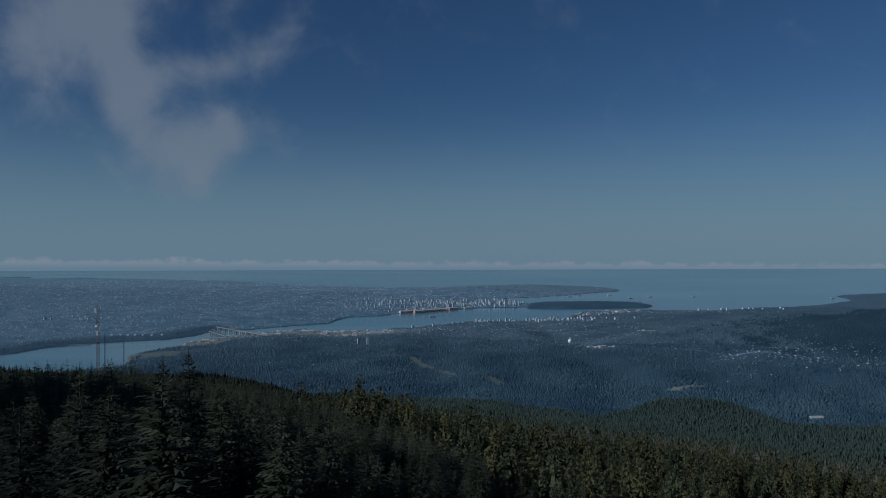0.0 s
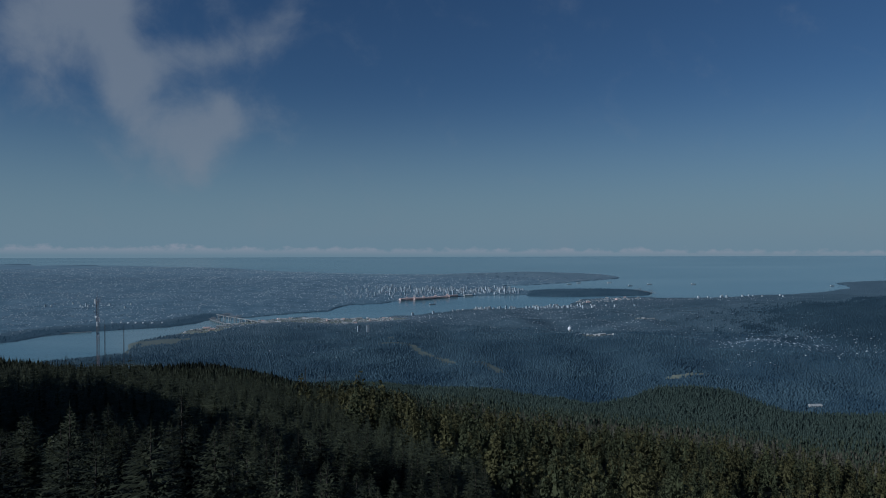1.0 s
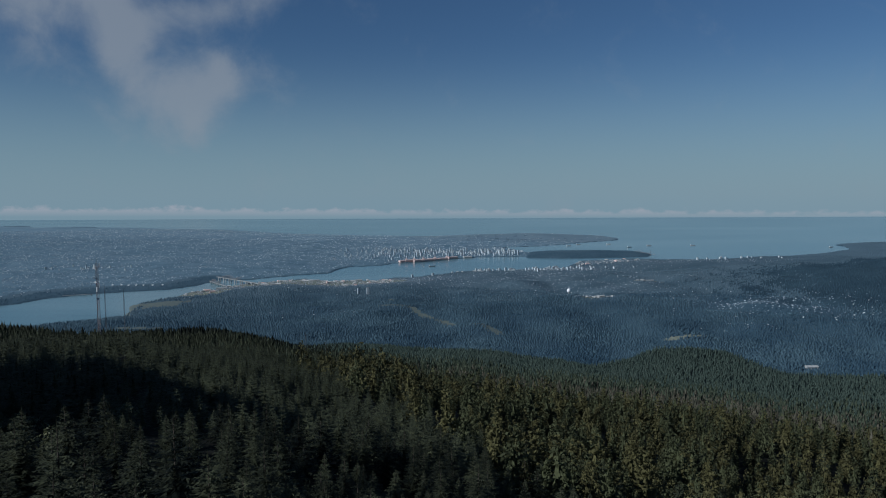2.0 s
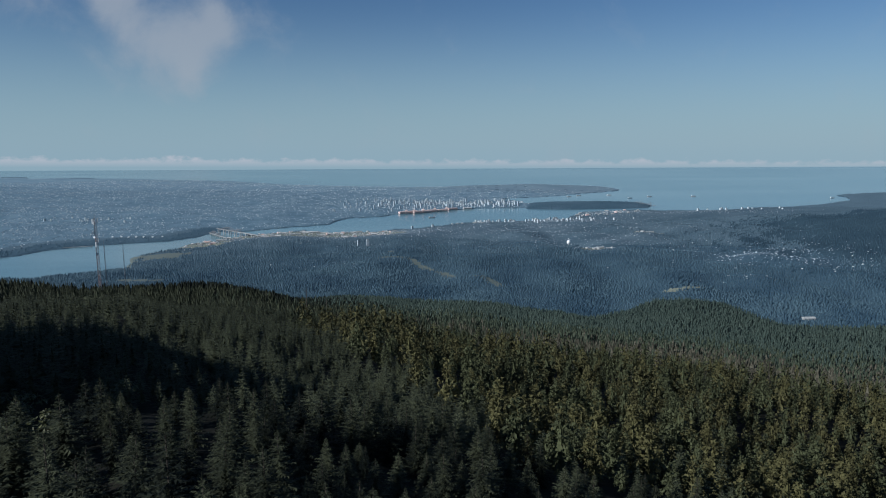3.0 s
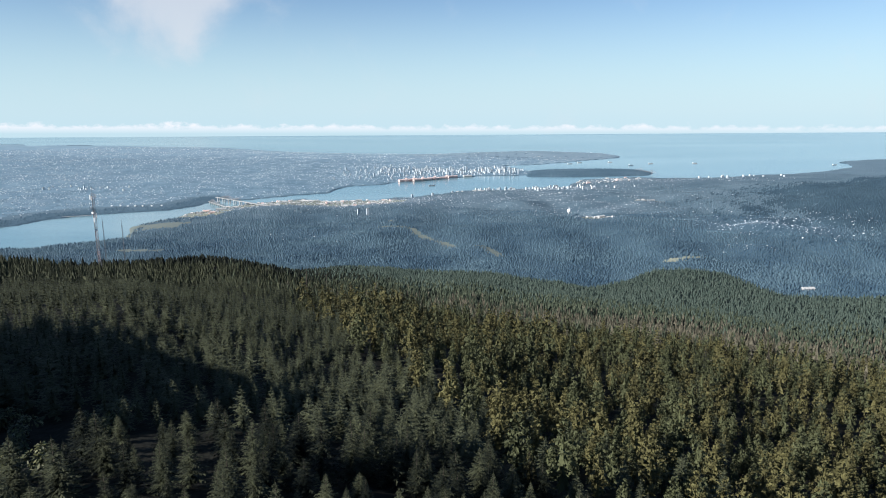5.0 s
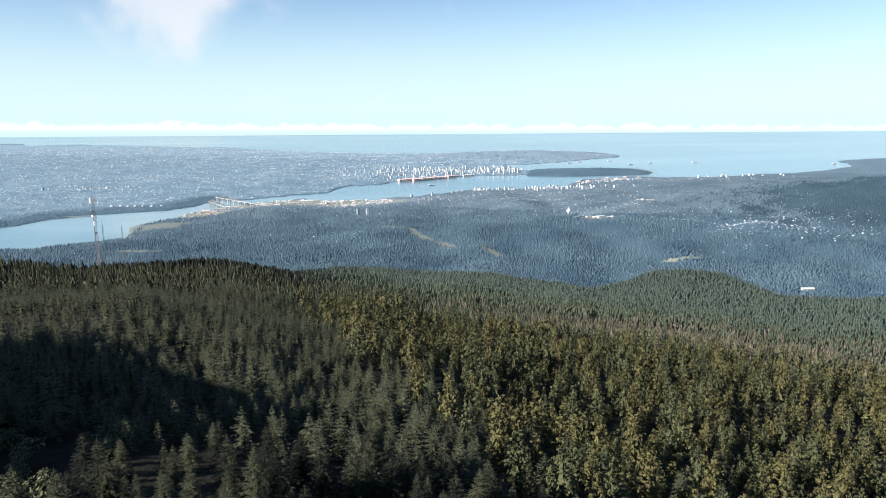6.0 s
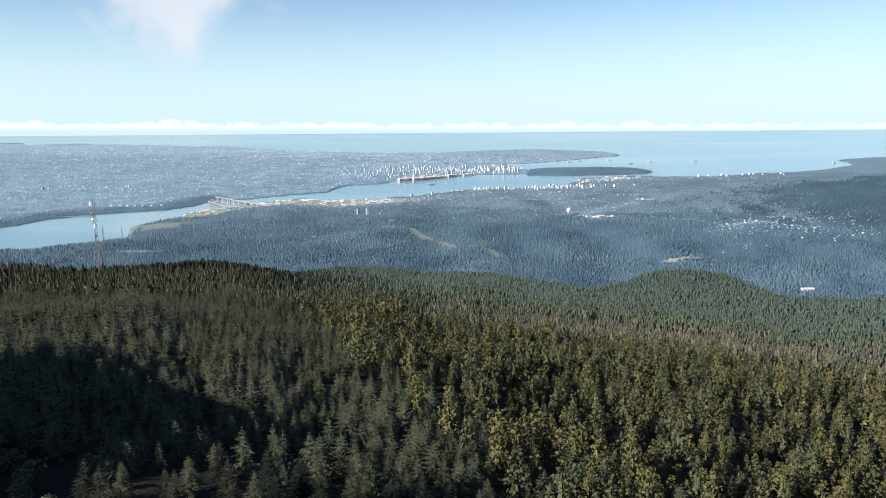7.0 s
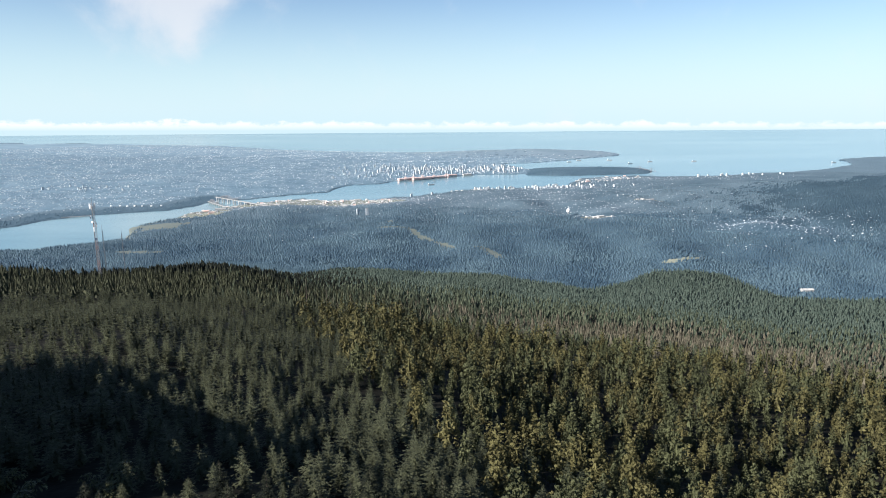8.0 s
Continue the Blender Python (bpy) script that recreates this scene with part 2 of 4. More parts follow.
# haze over the water is put into both base colours, whitening them
mix.inputs[6].default_value, mix.inputs[7].default_value = (0.100, 0.200, 0.235, 1), (0.215, 0.325, 0.340, 1)
links.new(mix.outputs[2], p.inputs["Base Color"])
n2 = nodes.new("ShaderNodeTexNoise")
n2.inputs["Scale"].default_value, n2.inputs["Detail"].default_value = 0.35, 6
links.new(tc.outputs["Object"], n2.inputs["Vector"])
b = nodes.new("ShaderNodeBump")
b.inputs["Strength"].default_value, b.inputs["Distance"].default_value = 0.4, 0.3
links.new(n2.outputs["Fac"], b.inputs["Height"])
links.new(b.outputs[0], p.inputs["Normal"])
M_SEA = m


# ---- mesh helpers ----
def tri_mesh(name, V, F, mats, index=None, smooth=False):
    """A mesh from arrays of corners and triangles."""
    V, F = np.asarray(V, dtype=np.float32), np.asarray(F, dtype=np.int32)
    me = bpy.data.meshes.new(name)
    me.vertices.add(len(V))
    me.vertices.foreach_set("co", V.ravel())
    me.loops.add(F.size)
    me.loops.foreach_set("vertex_index", F.ravel())
    me.polygons.add(len(F))
    me.polygons.foreach_set("loop_start", np.arange(0, F.size, 3, dtype=np.int32))
    for mt in mats:
        me.materials.append(mt)
    if index is not None:
        me.polygons.foreach_set("material_index", np.asarray(index, dtype=np.int32))
    me.polygons.foreach_set("use_smooth", np.full(len(F), smooth))
    me.update(calc_edges=True)
    return me


def part(name, me, parent, label=""):
    ob = new(name, me)
    ob.parent = parent
    if label:
        tagged(ob, label)
    return ob


def join(pieces):
    """Stacks (V, F) pieces into one."""
    Vs, Fs, n = [], [], 0
    for V, F in pieces:
        Vs.append(np.asarray(V, dtype=float))
        Fs.append(np.asarray(F) + n)
        n += len(V)
    return np.concatenate(Vs), np.concatenate(Fs)


BOX_F = np.array([(0, 1, 5), (0, 5, 4), (1, 2, 6), (1, 6, 5), (2, 3, 7), (2, 7, 6), (3, 0, 4), (3, 4, 7), (4, 5, 6), (4, 6, 7), (0, 2, 1), (0, 3, 2)])


def box(x0, y0, z0, x1, y1, z1, taper=0.0):
    t = taper
    return np.array([(x0, y0, z0), (x1, y0, z0), (x1, y1, z0), (x0, y1, z0),
                     (x0 + t, y0 + t, z1), (x1 - t, y0 + t, z1), (x1 - t, y1 - t, z1), (x0 + t, y1 - t, z1)]), BOX_F


def rod(a, b, r0, r1, n=5):
    """A tapered rod from a to b, closed at its end."""
    a, b = np.array(a, float), np.array(b, float)
    w = (b - a) / np.linalg.norm(b - a)
    u = np.cross(w, (0, 0, 1) if abs(w[2]) < 0.9 else (1, 0, 0))
    u /= np.linalg.norm(u)
    v = np.cross(w, u)
    ang = np.arange(n) * 2 * math.pi / n
    ring = np.outer(np.cos(ang), u) + np.outer(np.sin(ang), v)
    V = np.concatenate([a + ring * r0, b + ring * r1, [b]])
    F = []
    for i in range(n):
        j = (i + 1) % n
        F += [(i, j, n + j), (i, n + j, n + i), (n + i, n + j, 2 * n)]
    return V, np.array(F)


# ---- lie of the land ----
AZ = np.array([-35, -27, -20, -9, 0, 9, 14, 20, 28, 35.0])
RR = np.array([0, 25, 50, 75, 110, 160, 240, 320, 400, 500, 600, 700.0])
TOPS = np.array([
    [157, 152, 147, 145, 140, 132, 121, 112, 82, 60, 45, 30],
    [156.5, 152, 147, 144.5, 139, 131, 116.5, 105, 85, 62, 45, 30],
    [156, 151, 146, 142, 136, 127, 112, 101.5, 88, 66, 46, 28],
    [155, 149, 143, 137, 131, 120, 104, 88, 70, 50, 31, 12],
    [154.5, 148, 141.5, 135, 128, 115, 97, 80, 63, 43.5, 22, 8],
    [154, 147, 139.5, 131, 122, 111, 92, 74, 57, 34, 16, 8],
    [153.5, 146.5, 139, 130, 120, 110, 91, 72, 55, 32, 13, 5],
    [153, 146, 138, 128.5, 118.5, 109, 90, 70, 53, 31, 18.5, 9.5],
    [152.5, 145, 137, 126, 116.5, 108, 88, 67, 49.5, 29.5, 17, 10],
    [152, 144, 136, 125, 115, 106, 86, 66, 53, 37, 26, 14]], float)


def ease(x, lo, hi):
    t = np.clip((x - lo) / (hi - lo), 0, 1)
    return t * t * (3 - 2 * t)


_wave = np.random.RandomState(4)
WAVES = [(_wave.uniform(0, 6.28), _wave.uniform(0, 6.28), 1 / s) for s in (37, 53, 71, 23, 31) for _ in range(2)]


def ripple(X, Y, scale=1.0):
    """Gentle uneven ground, about -1 to 1."""
    out = np.zeros_like(X)
    for turn, phase, k in WAVES:
        out += np.sin((X * math.cos(turn) + Y * math.sin(turn)) * k * 2 * math.pi / scale * 0.5 + phase)
    return out / 4


COAST_N = [(-553, 835), (-513, 838), (-495, 857), (-452, 888), (-433, 904), (-442, 952), (-456, 980), (-461, 1010), (-445, 1053),
           (-429, 1082), (-429, 1131), (-400, 1171), (-389, 1199), (-359, 1251), (-323, 1275), (-268, 1317), (-218, 1283), (-133, 1291),
           (-93, 1334), (-44, 1343), (19, 1419), (79, 1449), (178, 1470), (269, 1503), (304, 1585), (339, 1663), (478, 1719),
           (540, 1690), (624, 1690), (714, 1705), (811, 1764), (907, 1779), (1015, 1843), (1171, 1967), (1226, 2046), (1269, 2199),
           (1397, 2272), (1484, 2297), (2400, 2500), (6000, 2600), (6000, -6000), (-6000, -6000), (-6000, 700), (-900, 790)]
COAST_S = [(-6000, 900), (-900, 940), (-658, 1000), (-639, 1053), (-607, 1118), (-549, 1144), (-486, 1178), (-445, 1228), (-438, 1283),
           (-435, 1308), (-377, 1317), (-333, 1361), (-278, 1399), (-242, 1429), (-230, 1503), (-206, 1561), (-137, 1585),
           (-114, 1636), (-6, 1705), (68, 1779), (171, 1790), (222, 1800), (250, 1900), (186, 2131), (316, 2176), (400, 2247),
           (495, 2350), (630, 2462), (660, 2554), (617, 2722), (496, 2796), (266, 2796), (-9, 2722), (-331, 2796), (-699, 2998),
           (-1050, 3335), (-1735, 3626), (-2457, 3826), (-6000, 4300)]
COAST_P = [(218, 1760), (310, 1742), (399, 1750), (476, 1764), (536, 1779), (567, 1843), (572, 1900), (546, 1945), (453, 1975), (354, 1975), (250, 1940)]


def inside(poly, X, Y):
    """Metres from the edge of an outline: positive inside."""
    P = np.array(poly, float)
    Q = np.roll(P, -1, axis=0)
    best = np.full(X.shape, 1e12)
    odd = np.zeros(X.shape, bool)
    for (ax, ay), (bx, by) in zip(P, Q):
        dx, dy = bx - ax, by - ay
        t = np.clip(((X - ax) * dx + (Y - ay) * dy) / (dx * dx + dy * dy), 0, 1)
        best = np.minimum(best, (X - ax - t * dx) ** 2 + (Y - ay - t * dy) ** 2)
        if dy:
            odd ^= ((ay > Y) != (by > Y)) & (X < dx * (Y - ay) / dy + ax)
    d = np.sqrt(best)
    return np.where(odd, d, -d)


def bell(X, Y, cx, cy, rx, ry):
    return np.exp(-((X - cx) / rx) ** 2 - ((Y - cy) / ry) ** 2)


def shores(X, Y):
    wob = 4 * ripple(X, Y, 0.8)
    return inside(COAST_N, X, Y) + wob, inside(COAST_S, X, Y) + wob, inside(COAST_P, X, Y) + 0.5 * wob


def land(X, Y):
    """Height of the bare ground, and the distances inside the three shores."""
    X, Y = np.asarray(X, float), np.asarray(Y, float)
    R, az = np.hypot(X, Y), np.degrees(np.arctan2(X, Y))
    a = np.clip(az, -35, 35)
    rows = np.array([np.interp(R.ravel(), RR, row) for row in TOPS]).reshape(len(AZ), *R.shape)
    k = np.clip(np.searchsorted(AZ, a) - 1, 0, len(AZ) - 2)
    w = (a - AZ[k]) / (AZ[k + 1] - AZ[k])
    w = w * w * (3 - 2 * w)
    near = np.take_along_axis(rows, k[None], 0)[0] * (1 - w) + np.take_along_axis(rows, (k + 1)[None], 0)[0] * w
    near = near - 3.6 - 0.9 * ease(R, 60, 210) + 0.6 * ease(R, 350, 600) + 0.9 * ripple(X, Y, 0.8) * ease(R, 60, 120)
    near += 0.45 * np.maximum(-Y, 0) * ease(np.abs(az), 50, 100)
    near += 0.47 * R * ease(R, 30, 85) * (1 - ease(R, 110, 185)) * np.exp(-((az + 74) / 15) ** 2) * (1 + 0.06 * ripple(X, Y, 0.8))  # a steep unseen spur beside the slope, added to shade its left side
    n, s, pk = shores(X, Y)
    hn = 1.5 + 13 * (1 - np.exp(-np.maximum(n, 0) / 160)) + 2.5 * ripple(X, Y, 3) * ease(n, 20, 150) + 5.0 * ripple(X + 90, Y, 1.6) * ease(n, 150, 300)
    hn += 71 * bell(X, Y, 985, 1060, 330, 230)
    hs = 1.2 + 11 * (1 - np.exp(-np.maximum(s, 0) / 220)) + 2 * ripple(X, Y, 4) * ease(s, 20, 200)
    hs += 10 * bell(X, Y, 300, 2620, 260, 110)
    hp = 1.0 + 7 * (1 - np.exp(-np.maximum(pk, 0) / 40))
    far = np.where(n > 0, hn, np.where(s > 0, hs, np.where(pk > 0, hp, np.maximum(-4, np.maximum(np.maximum(n, s), pk) * 0.3))))
    far += 0.45 * np.maximum(-Y, 0) * ease(np.abs(az), 50, 100)
    mixw = ease(R, 640, 780)
    return near * (1 - mixw) + far * mixw, n, s, pk


# clearings in the valley woods: a cut for power lines, and open lots; centre, radii
CUT = [(-82, 896), (-46, 880), (-14, 832), (12, 790), (43, 757), (63, 722)]
LOTS = [(250, 694, 24, 3.6), (322, 585, 8, 3), (-395, 1120, 38, 45), (-80, 955, 20, 5), (228, 984, 27, 7), (345, 1150, 24, 9),
        (-352, 766, 32, 7), (-415, 988, 40, 24)]


def near_cut(X, Y):
    d = np.full(X.shape, 1e9)
    for (ax, ay), (bx, by) in zip(CUT, CUT[1:]):
        dx, dy = bx - ax, by - ay
        t = np.clip(((X - ax) * dx + (Y - ay) * dy) / (dx * dx + dy * dy), 0, 1)
        d = np.minimum(d, np.hypot(X - ax - t * dx, Y - ay - t * dy))
    return d


def near_side(X, Y):
    """True on this side of the crest of the ridge."""
    return np.hypot(X, Y) < np.interp(np.degrees(np.arctan2(X, Y)), (-40, -20, -15, -9, 5, 12, 18, 23, 27, 40), (385, 395, 430, 660, 650, 600, 705, 700, 630, 620))


def in_lot(X, Y):
    out = np.zeros(X.shape, bool)
    for cx, cy, rx, ry in LOTS:
        out |= ((X - cx) / rx) ** 2 + ((Y - cy) / ry) ** 2 < 1 + 0.6 * ripple(X, Y, 0.3)
    return out


def town(X, Y, n, s):
    """How built up the land is, 0 to 1."""
    north = 1.1 * bell(X, Y, -250, 1215, 200, 75) + 0.95 * bell(X, Y, -395, 1125, 45, 60) + 0.55 * bell(X, Y, 120, 1250, 300, 150)
    north += 0.9 * bell(X, Y, 228, 985, 32, 14) + 0.5 * bell(X, Y, 250, 1060, 120, 70) + 0.95 * bell(X, Y, 250, 1440, 130, 60) + 0.95 * bell(X, Y, 400, 1600, 120, 60)
    north += 0.55 * bell(X, Y, 405, 890, 70, 42) + 0.45 * bell(X, Y, 460, 828, 45, 28) + 0.45 * bell(X, Y, 345, 742, 32, 16) + 0.3 * bell(X, Y, 470, 900, 130, 90)
    north += 0.5 * bell(X, Y, 650, 1600, 160, 60) + 0.35 * bell(X, Y, 950, 1750, 200, 40) + 0.35 * bell(X, Y, -190, 850, 90, 35)
    south = 0.62 + 0.3 * bell(X, Y, -50, 1850, 260, 160) + 0.25 * ripple(X, Y, 2.5) + 0.35 * bell(X, Y, -750, 1450, 200, 40)
    south *= ease(s, 2 + 50 * ease(-X, 390, 470), 10 + 90 * ease(-X, 390, 470)) * 0.9 + 0.1 * ease(s, 3, 10)
    south *= 1 - bell(X, Y, 380, 2580, 560, 320)
    return np.where(n > 3, np.minimum(north, 1), 0) + np.where(s > 3, np.clip(south, 0, 1), 0)


def hill_cover(X, Y, rs):
    """Darker woods of the hillside, thinning out unevenly at their edge."""
    return bell(X, Y, 960, 960, 340, 300) > np.maximum(0.05, 0.13 + 0.05 * ripple(X, Y, 1.0) + rs.normal(0, 0.05, X.shape))


# ---- ground sheet ----
az_f = np.radians(np.concatenate([np.arange(-46, 46.01, 0.3), np.arange(52, 312, 6.0)]))
ring = np.concatenate([[0], np.geomspace(8, 480, 70), np.geomspace(490, 4000, 170), np.geomspace(4100, 7000, 8)])
A2, R2 = np.meshgrid(az_f, ring)
GX, GY = R2 * np.sin(A2), R2 * np.cos(A2)
GZ, GN, GS, GP = land(GX, GY)
na, nr = len(az_f), len(ring)
i, j = np.meshgrid(np.arange(nr - 1), np.arange(na), indexing="ij")
v00, v01 = i * na + j, i * na + (j + 1) % na
v10, v11 = (i + 1) * na + j, (i + 1) * na + (j + 1) % na
F = np.concatenate([np.stack([v00, v01, v11], -1).reshape(-1, 3), np.stack([v00, v11, v10], -1).reshape(-1, 3)])
V = np.stack([GX, GY, GZ], -1).reshape(-1, 3)
C = V[F].mean(1)
cz, cn, cs, cp = land(C[:, 0], C[:, 1])
cR = np.hypot(C[:, 0], C[:, 1])
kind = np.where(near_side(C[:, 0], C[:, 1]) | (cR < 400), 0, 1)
# beyond 360 m the floor colour is lifted against black gaps
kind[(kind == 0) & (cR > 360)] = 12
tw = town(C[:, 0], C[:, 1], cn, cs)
# ground kinds step with distance, each with more haze in its colour
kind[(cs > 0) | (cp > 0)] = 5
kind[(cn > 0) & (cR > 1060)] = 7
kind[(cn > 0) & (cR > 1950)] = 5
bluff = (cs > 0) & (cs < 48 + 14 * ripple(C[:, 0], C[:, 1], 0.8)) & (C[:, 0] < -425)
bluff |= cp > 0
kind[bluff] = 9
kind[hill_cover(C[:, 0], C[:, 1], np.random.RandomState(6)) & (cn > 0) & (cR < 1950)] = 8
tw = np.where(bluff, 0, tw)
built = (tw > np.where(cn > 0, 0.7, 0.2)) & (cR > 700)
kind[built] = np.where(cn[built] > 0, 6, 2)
# past this ragged line the ground kinds are paled by painted haze
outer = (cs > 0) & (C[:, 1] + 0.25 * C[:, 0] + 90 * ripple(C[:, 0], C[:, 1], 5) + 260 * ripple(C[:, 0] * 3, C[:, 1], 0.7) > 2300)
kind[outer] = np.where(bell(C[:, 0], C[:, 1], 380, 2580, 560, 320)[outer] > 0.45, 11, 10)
kind[(in_lot(C[:, 0], C[:, 1]) & (cR > 520))] = 3
kind[(near_cut(C[:, 0], C[:, 1]) < 5 + 2 * ripple(C[:, 0], C[:, 1], 0.4)) & (cR > 520)] = 4
kind[(bell(C[:, 0], C[:, 1], -250, 1230, 205, 62) > 0.45) & (cn > 0)] = 3
kind[in_lot(C[:, 0], C[:, 1]) & (cn > 0) & (C[:, 0] < -300) & (C[:, 1] < 1040)] = 4
kind[(cR > 800) & (cn > -5) & (cn < 8) & (C[:, 0] < -300)] = 4
ground = tagged(new("ground", tri_mesh("ground", V, F, [M_FLOOR, M_HAZED_WOODFLOOR, M_HAZED_TOWN, M_PALE, M_HAZED_SHORE, M_HAZED_PARK, M_HAZED_STREETS, M_HAZED_SHOREWOODS, M_HAZED_HILLWOODS, M_HAZED_BLUFF, M_HAZED_PLAIN, M_HAZED_HEADLAND, M_LIFTED_FLOOR], kind, True)),
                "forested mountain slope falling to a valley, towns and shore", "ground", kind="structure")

ring = np.concatenate([np.geomspace(300, 7000, 40)])
ang = np.radians(np.arange(-80, 80.1, 2.0))
A2, R2 = np.meshgrid(ang, ring)
na, nr = len(ang), len(ring)
V = np.stack([R2 * np.sin(A2), R2 * np.cos(A2), np.zeros_like(R2)], -1).reshape(-1, 3)
i, j = np.meshgrid(np.arange(nr - 1), np.arange(na - 1), indexing="ij")
v00 = i * na + j
F = np.concatenate([np.stack([v00, v00 + na + 1, v00 + 1], -1).reshape(-1, 3), np.stack([v00, v00 + na, v00 + na + 1], -1).reshape(-1, 3)])
tagged(new("water", tri_mesh("water", V, F, [M_SEA])), "calm pale blue sea inlet and open strait", "water", kind="structure")

bm = bmesh.new()
bmesh.ops.create_icosphere(bm, subdivisions=2, radius=1)
bm.verts.ensure_lookup_table()
ICO_V = np.array([v.co[:] for v in bm.verts])
ICO_F = np.array([[v.index for v in f.verts] for f in bm.faces])
bm.free()


# ---- conifers ----
def bough(rs, z, out, turn, length, droop, width, seg=4):
    """One ragged bough: a bent spine with sprays to both sides."""
    V, F = [], []
    ca, sa = math.cos(turn), math.sin(turn)
    for q in range(seg + 1):
        t = q / seg
        d = out + length * t
        h = z - droop * length * t * (1.5 - 1.05 * t) + rs.uniform(-0.02, 0.02)
        V.append((d * ca, d * sa, h))
    for q in range(seg):
        t = (q + 0.4) / seg
        w = width * (1.0 - 0.75 * t) * rs.uniform(0.7, 1.3)
        d = out + length * (t + 0.26)
        h = z - droop * length * t * (1.5 - 1.05 * t) - w * rs.uniform(0.0, 0.5)
        for side in (-1, 1):
            V.append((d * ca - side * w * sa, d * sa + side * w * ca, h))
        n = seg + 1 + 2 * q
        F += [(q, q + 1, n), (q, n + 1, q + 1)]
    return np.array(V), np.array(F)


def skirt_tree(rs, height, radius, tiers, points, full=0.8):
    """A lighter conifer for the distance: stacked ragged skirts."""
    pieces = []
    for k in range(tiers):
        t = k / tiers
        r = radius * (1 - t) ** full * rs.uniform(0.85, 1.15) + 0.05
        z = height * (0.12 + 0.8 * t)
        n = 2 * points
        a = (np.arange(n) + rs.uniform(-0.35, 0.35, n)) * 2 * math.pi / n + k
        rad = np.where(np.arange(n) % 2 == 0, r, r * 0.52) * rs.uniform(0.8, 1.2, n)
        dz = np.where(np.arange(n) % 2 == 0, -0.10, 0.06) * height / tiers + rs.uniform(-0.1, 0.1, n)
        top = z + height / tiers * (1.45 if k < tiers - 1 else 1.2)
        V = np.concatenate([np.stack([rad * np.cos(a), rad * np.sin(a), z + dz], -1), [(0, 0, min(top, height))]])
        F = np.array([(q, (q + 1) % n, n) for q in range(n)])
        pieces.append((V, F))
    return join(pieces)


def sprays(rs, height, radius, n, length, lumps=0, full=0.9, low=0.0):
    """Needle sprays as small drooping kites laid like shingles over a cone, or over lumps set on a rounder crown."""
    turn = rs.uniform(0, 2 * math.pi, n)
    if lumps:
        lt, la = low + (1 - low) * (np.arange(lumps) + rs.rand(lumps)) / lumps, rs.uniform(0, 2 * math.pi, lumps)
        lr = radius * (1 - lt) ** 0.75 * rs.uniform(0.4, 0.85, lumps)
        k = rs.randint(0, lumps, n)
        t = lt[k]
        size = radius * rs.uniform(0.26, 0.42, lumps)[k] * (1 - 0.45 * t)
        up = rs.uniform(-0.3, 1.0, n)
        side = np.sqrt(np.clip(1 - up * up, 0, 1))
        out = np.stack([side * np.cos(turn), side * np.sin(turn), up], -1)
        heart = np.stack([lr[k] * np.cos(la[k]), lr[k] * np.sin(la[k]), height * (0.2 + 0.74 * t)], -1)
        base = heart + out * size[:, None]
    else:
        t = low + (1 - low) * rs.rand(n) ** 0.85
        r = radius * (1 - t) ** full * rs.uniform(0.55, 0.95, n) + 0.02
        out = np.stack([np.cos(turn), np.sin(turn), np.full(n, 0.55)], -1)
        out /= np.linalg.norm(out, axis=1)[:, None]
        base = np.stack([r * np.cos(turn), r * np.sin(turn), height * (0.16 + 0.82 * t)], -1)
    if lumps:
        down = np.array((0, 0, -1.0)) + out * out[:, 2:3]
        down = down / (np.linalg.norm(down, axis=1)[:, None] + 1e-6)
        way = down + out * rs.uniform(0.1, 1.1, n)[:, None] + rs.normal(0, 0.25, (n, 3))
        face = out
    else:
        way = np.stack([np.cos(turn), np.sin(turn), rs.uniform(-0.3, 0.5, n) + 0.5 * t], -1) + rs.normal(0, 0.22, (n, 3))
        face = np.stack([0.5 * np.cos(turn), 0.5 * np.sin(turn), np.ones(n)], -1)
    way /= np.linalg.norm(way, axis=1)[:, None]
    across = np.cross(way, face + rs.normal(0, 0.3, (n, 3)))
    across /= np.linalg.norm(across, axis=1)[:, None] + 1e-9
    ln = length * rs.uniform(0.6, 1.3, n) * (1 - 0.6 * t)
    wd = (ln * rs.uniform(0.17, 0.28, n))[:, None]
    mid = base + way * (ln * 0.4)[:, None]
    V = np.stack([base - way * (ln * 0.25)[:, None], mid + across * wd, base + way * ln[:, None] * 0.8, mid - across * wd], 1).reshape(-1, 3)
    q = np.arange(n)[:, None] * 4
    return V, np.concatenate([q + [0, 1, 2], q + [0, 2, 3]])


def spruce_crown(rs, height, radius, whorls, per, slim=1.0, seg=4):
    pieces = [skirt_tree(rs, height * 0.75, radius * 0.30, 6, 4, 0.8 * slim)]
    for k in range(whorls):
        t = (k + rs.uniform(0, 0.8)) / whorls
        z = height * (0.16 + 0.83 * t)
        reach = radius * (1 - t) ** (0.75 * slim) * (0.85 + 0.3 * rs.rand()) + 0.10
        for b in range(per):
            turn = 2 * math.pi * (b + rs.uniform(-0.3, 0.3)) / per + k * 1.1
            ln = reach * rs.uniform(0.7, 1.15)
            pieces.append(bough(rs, z + rs.uniform(-0.15, 0.15), 0.02, turn, ln, 0.32 * (1 - t) - 0.45 * t + rs.uniform(-0.12, 0.12), 0.36 * ln + 0.06, seg))
    pieces.append(rod((0, 0, height * 0.93), (0, 0, height * 1.04), 0.05, 0.01, 3))
    return join(pieces)


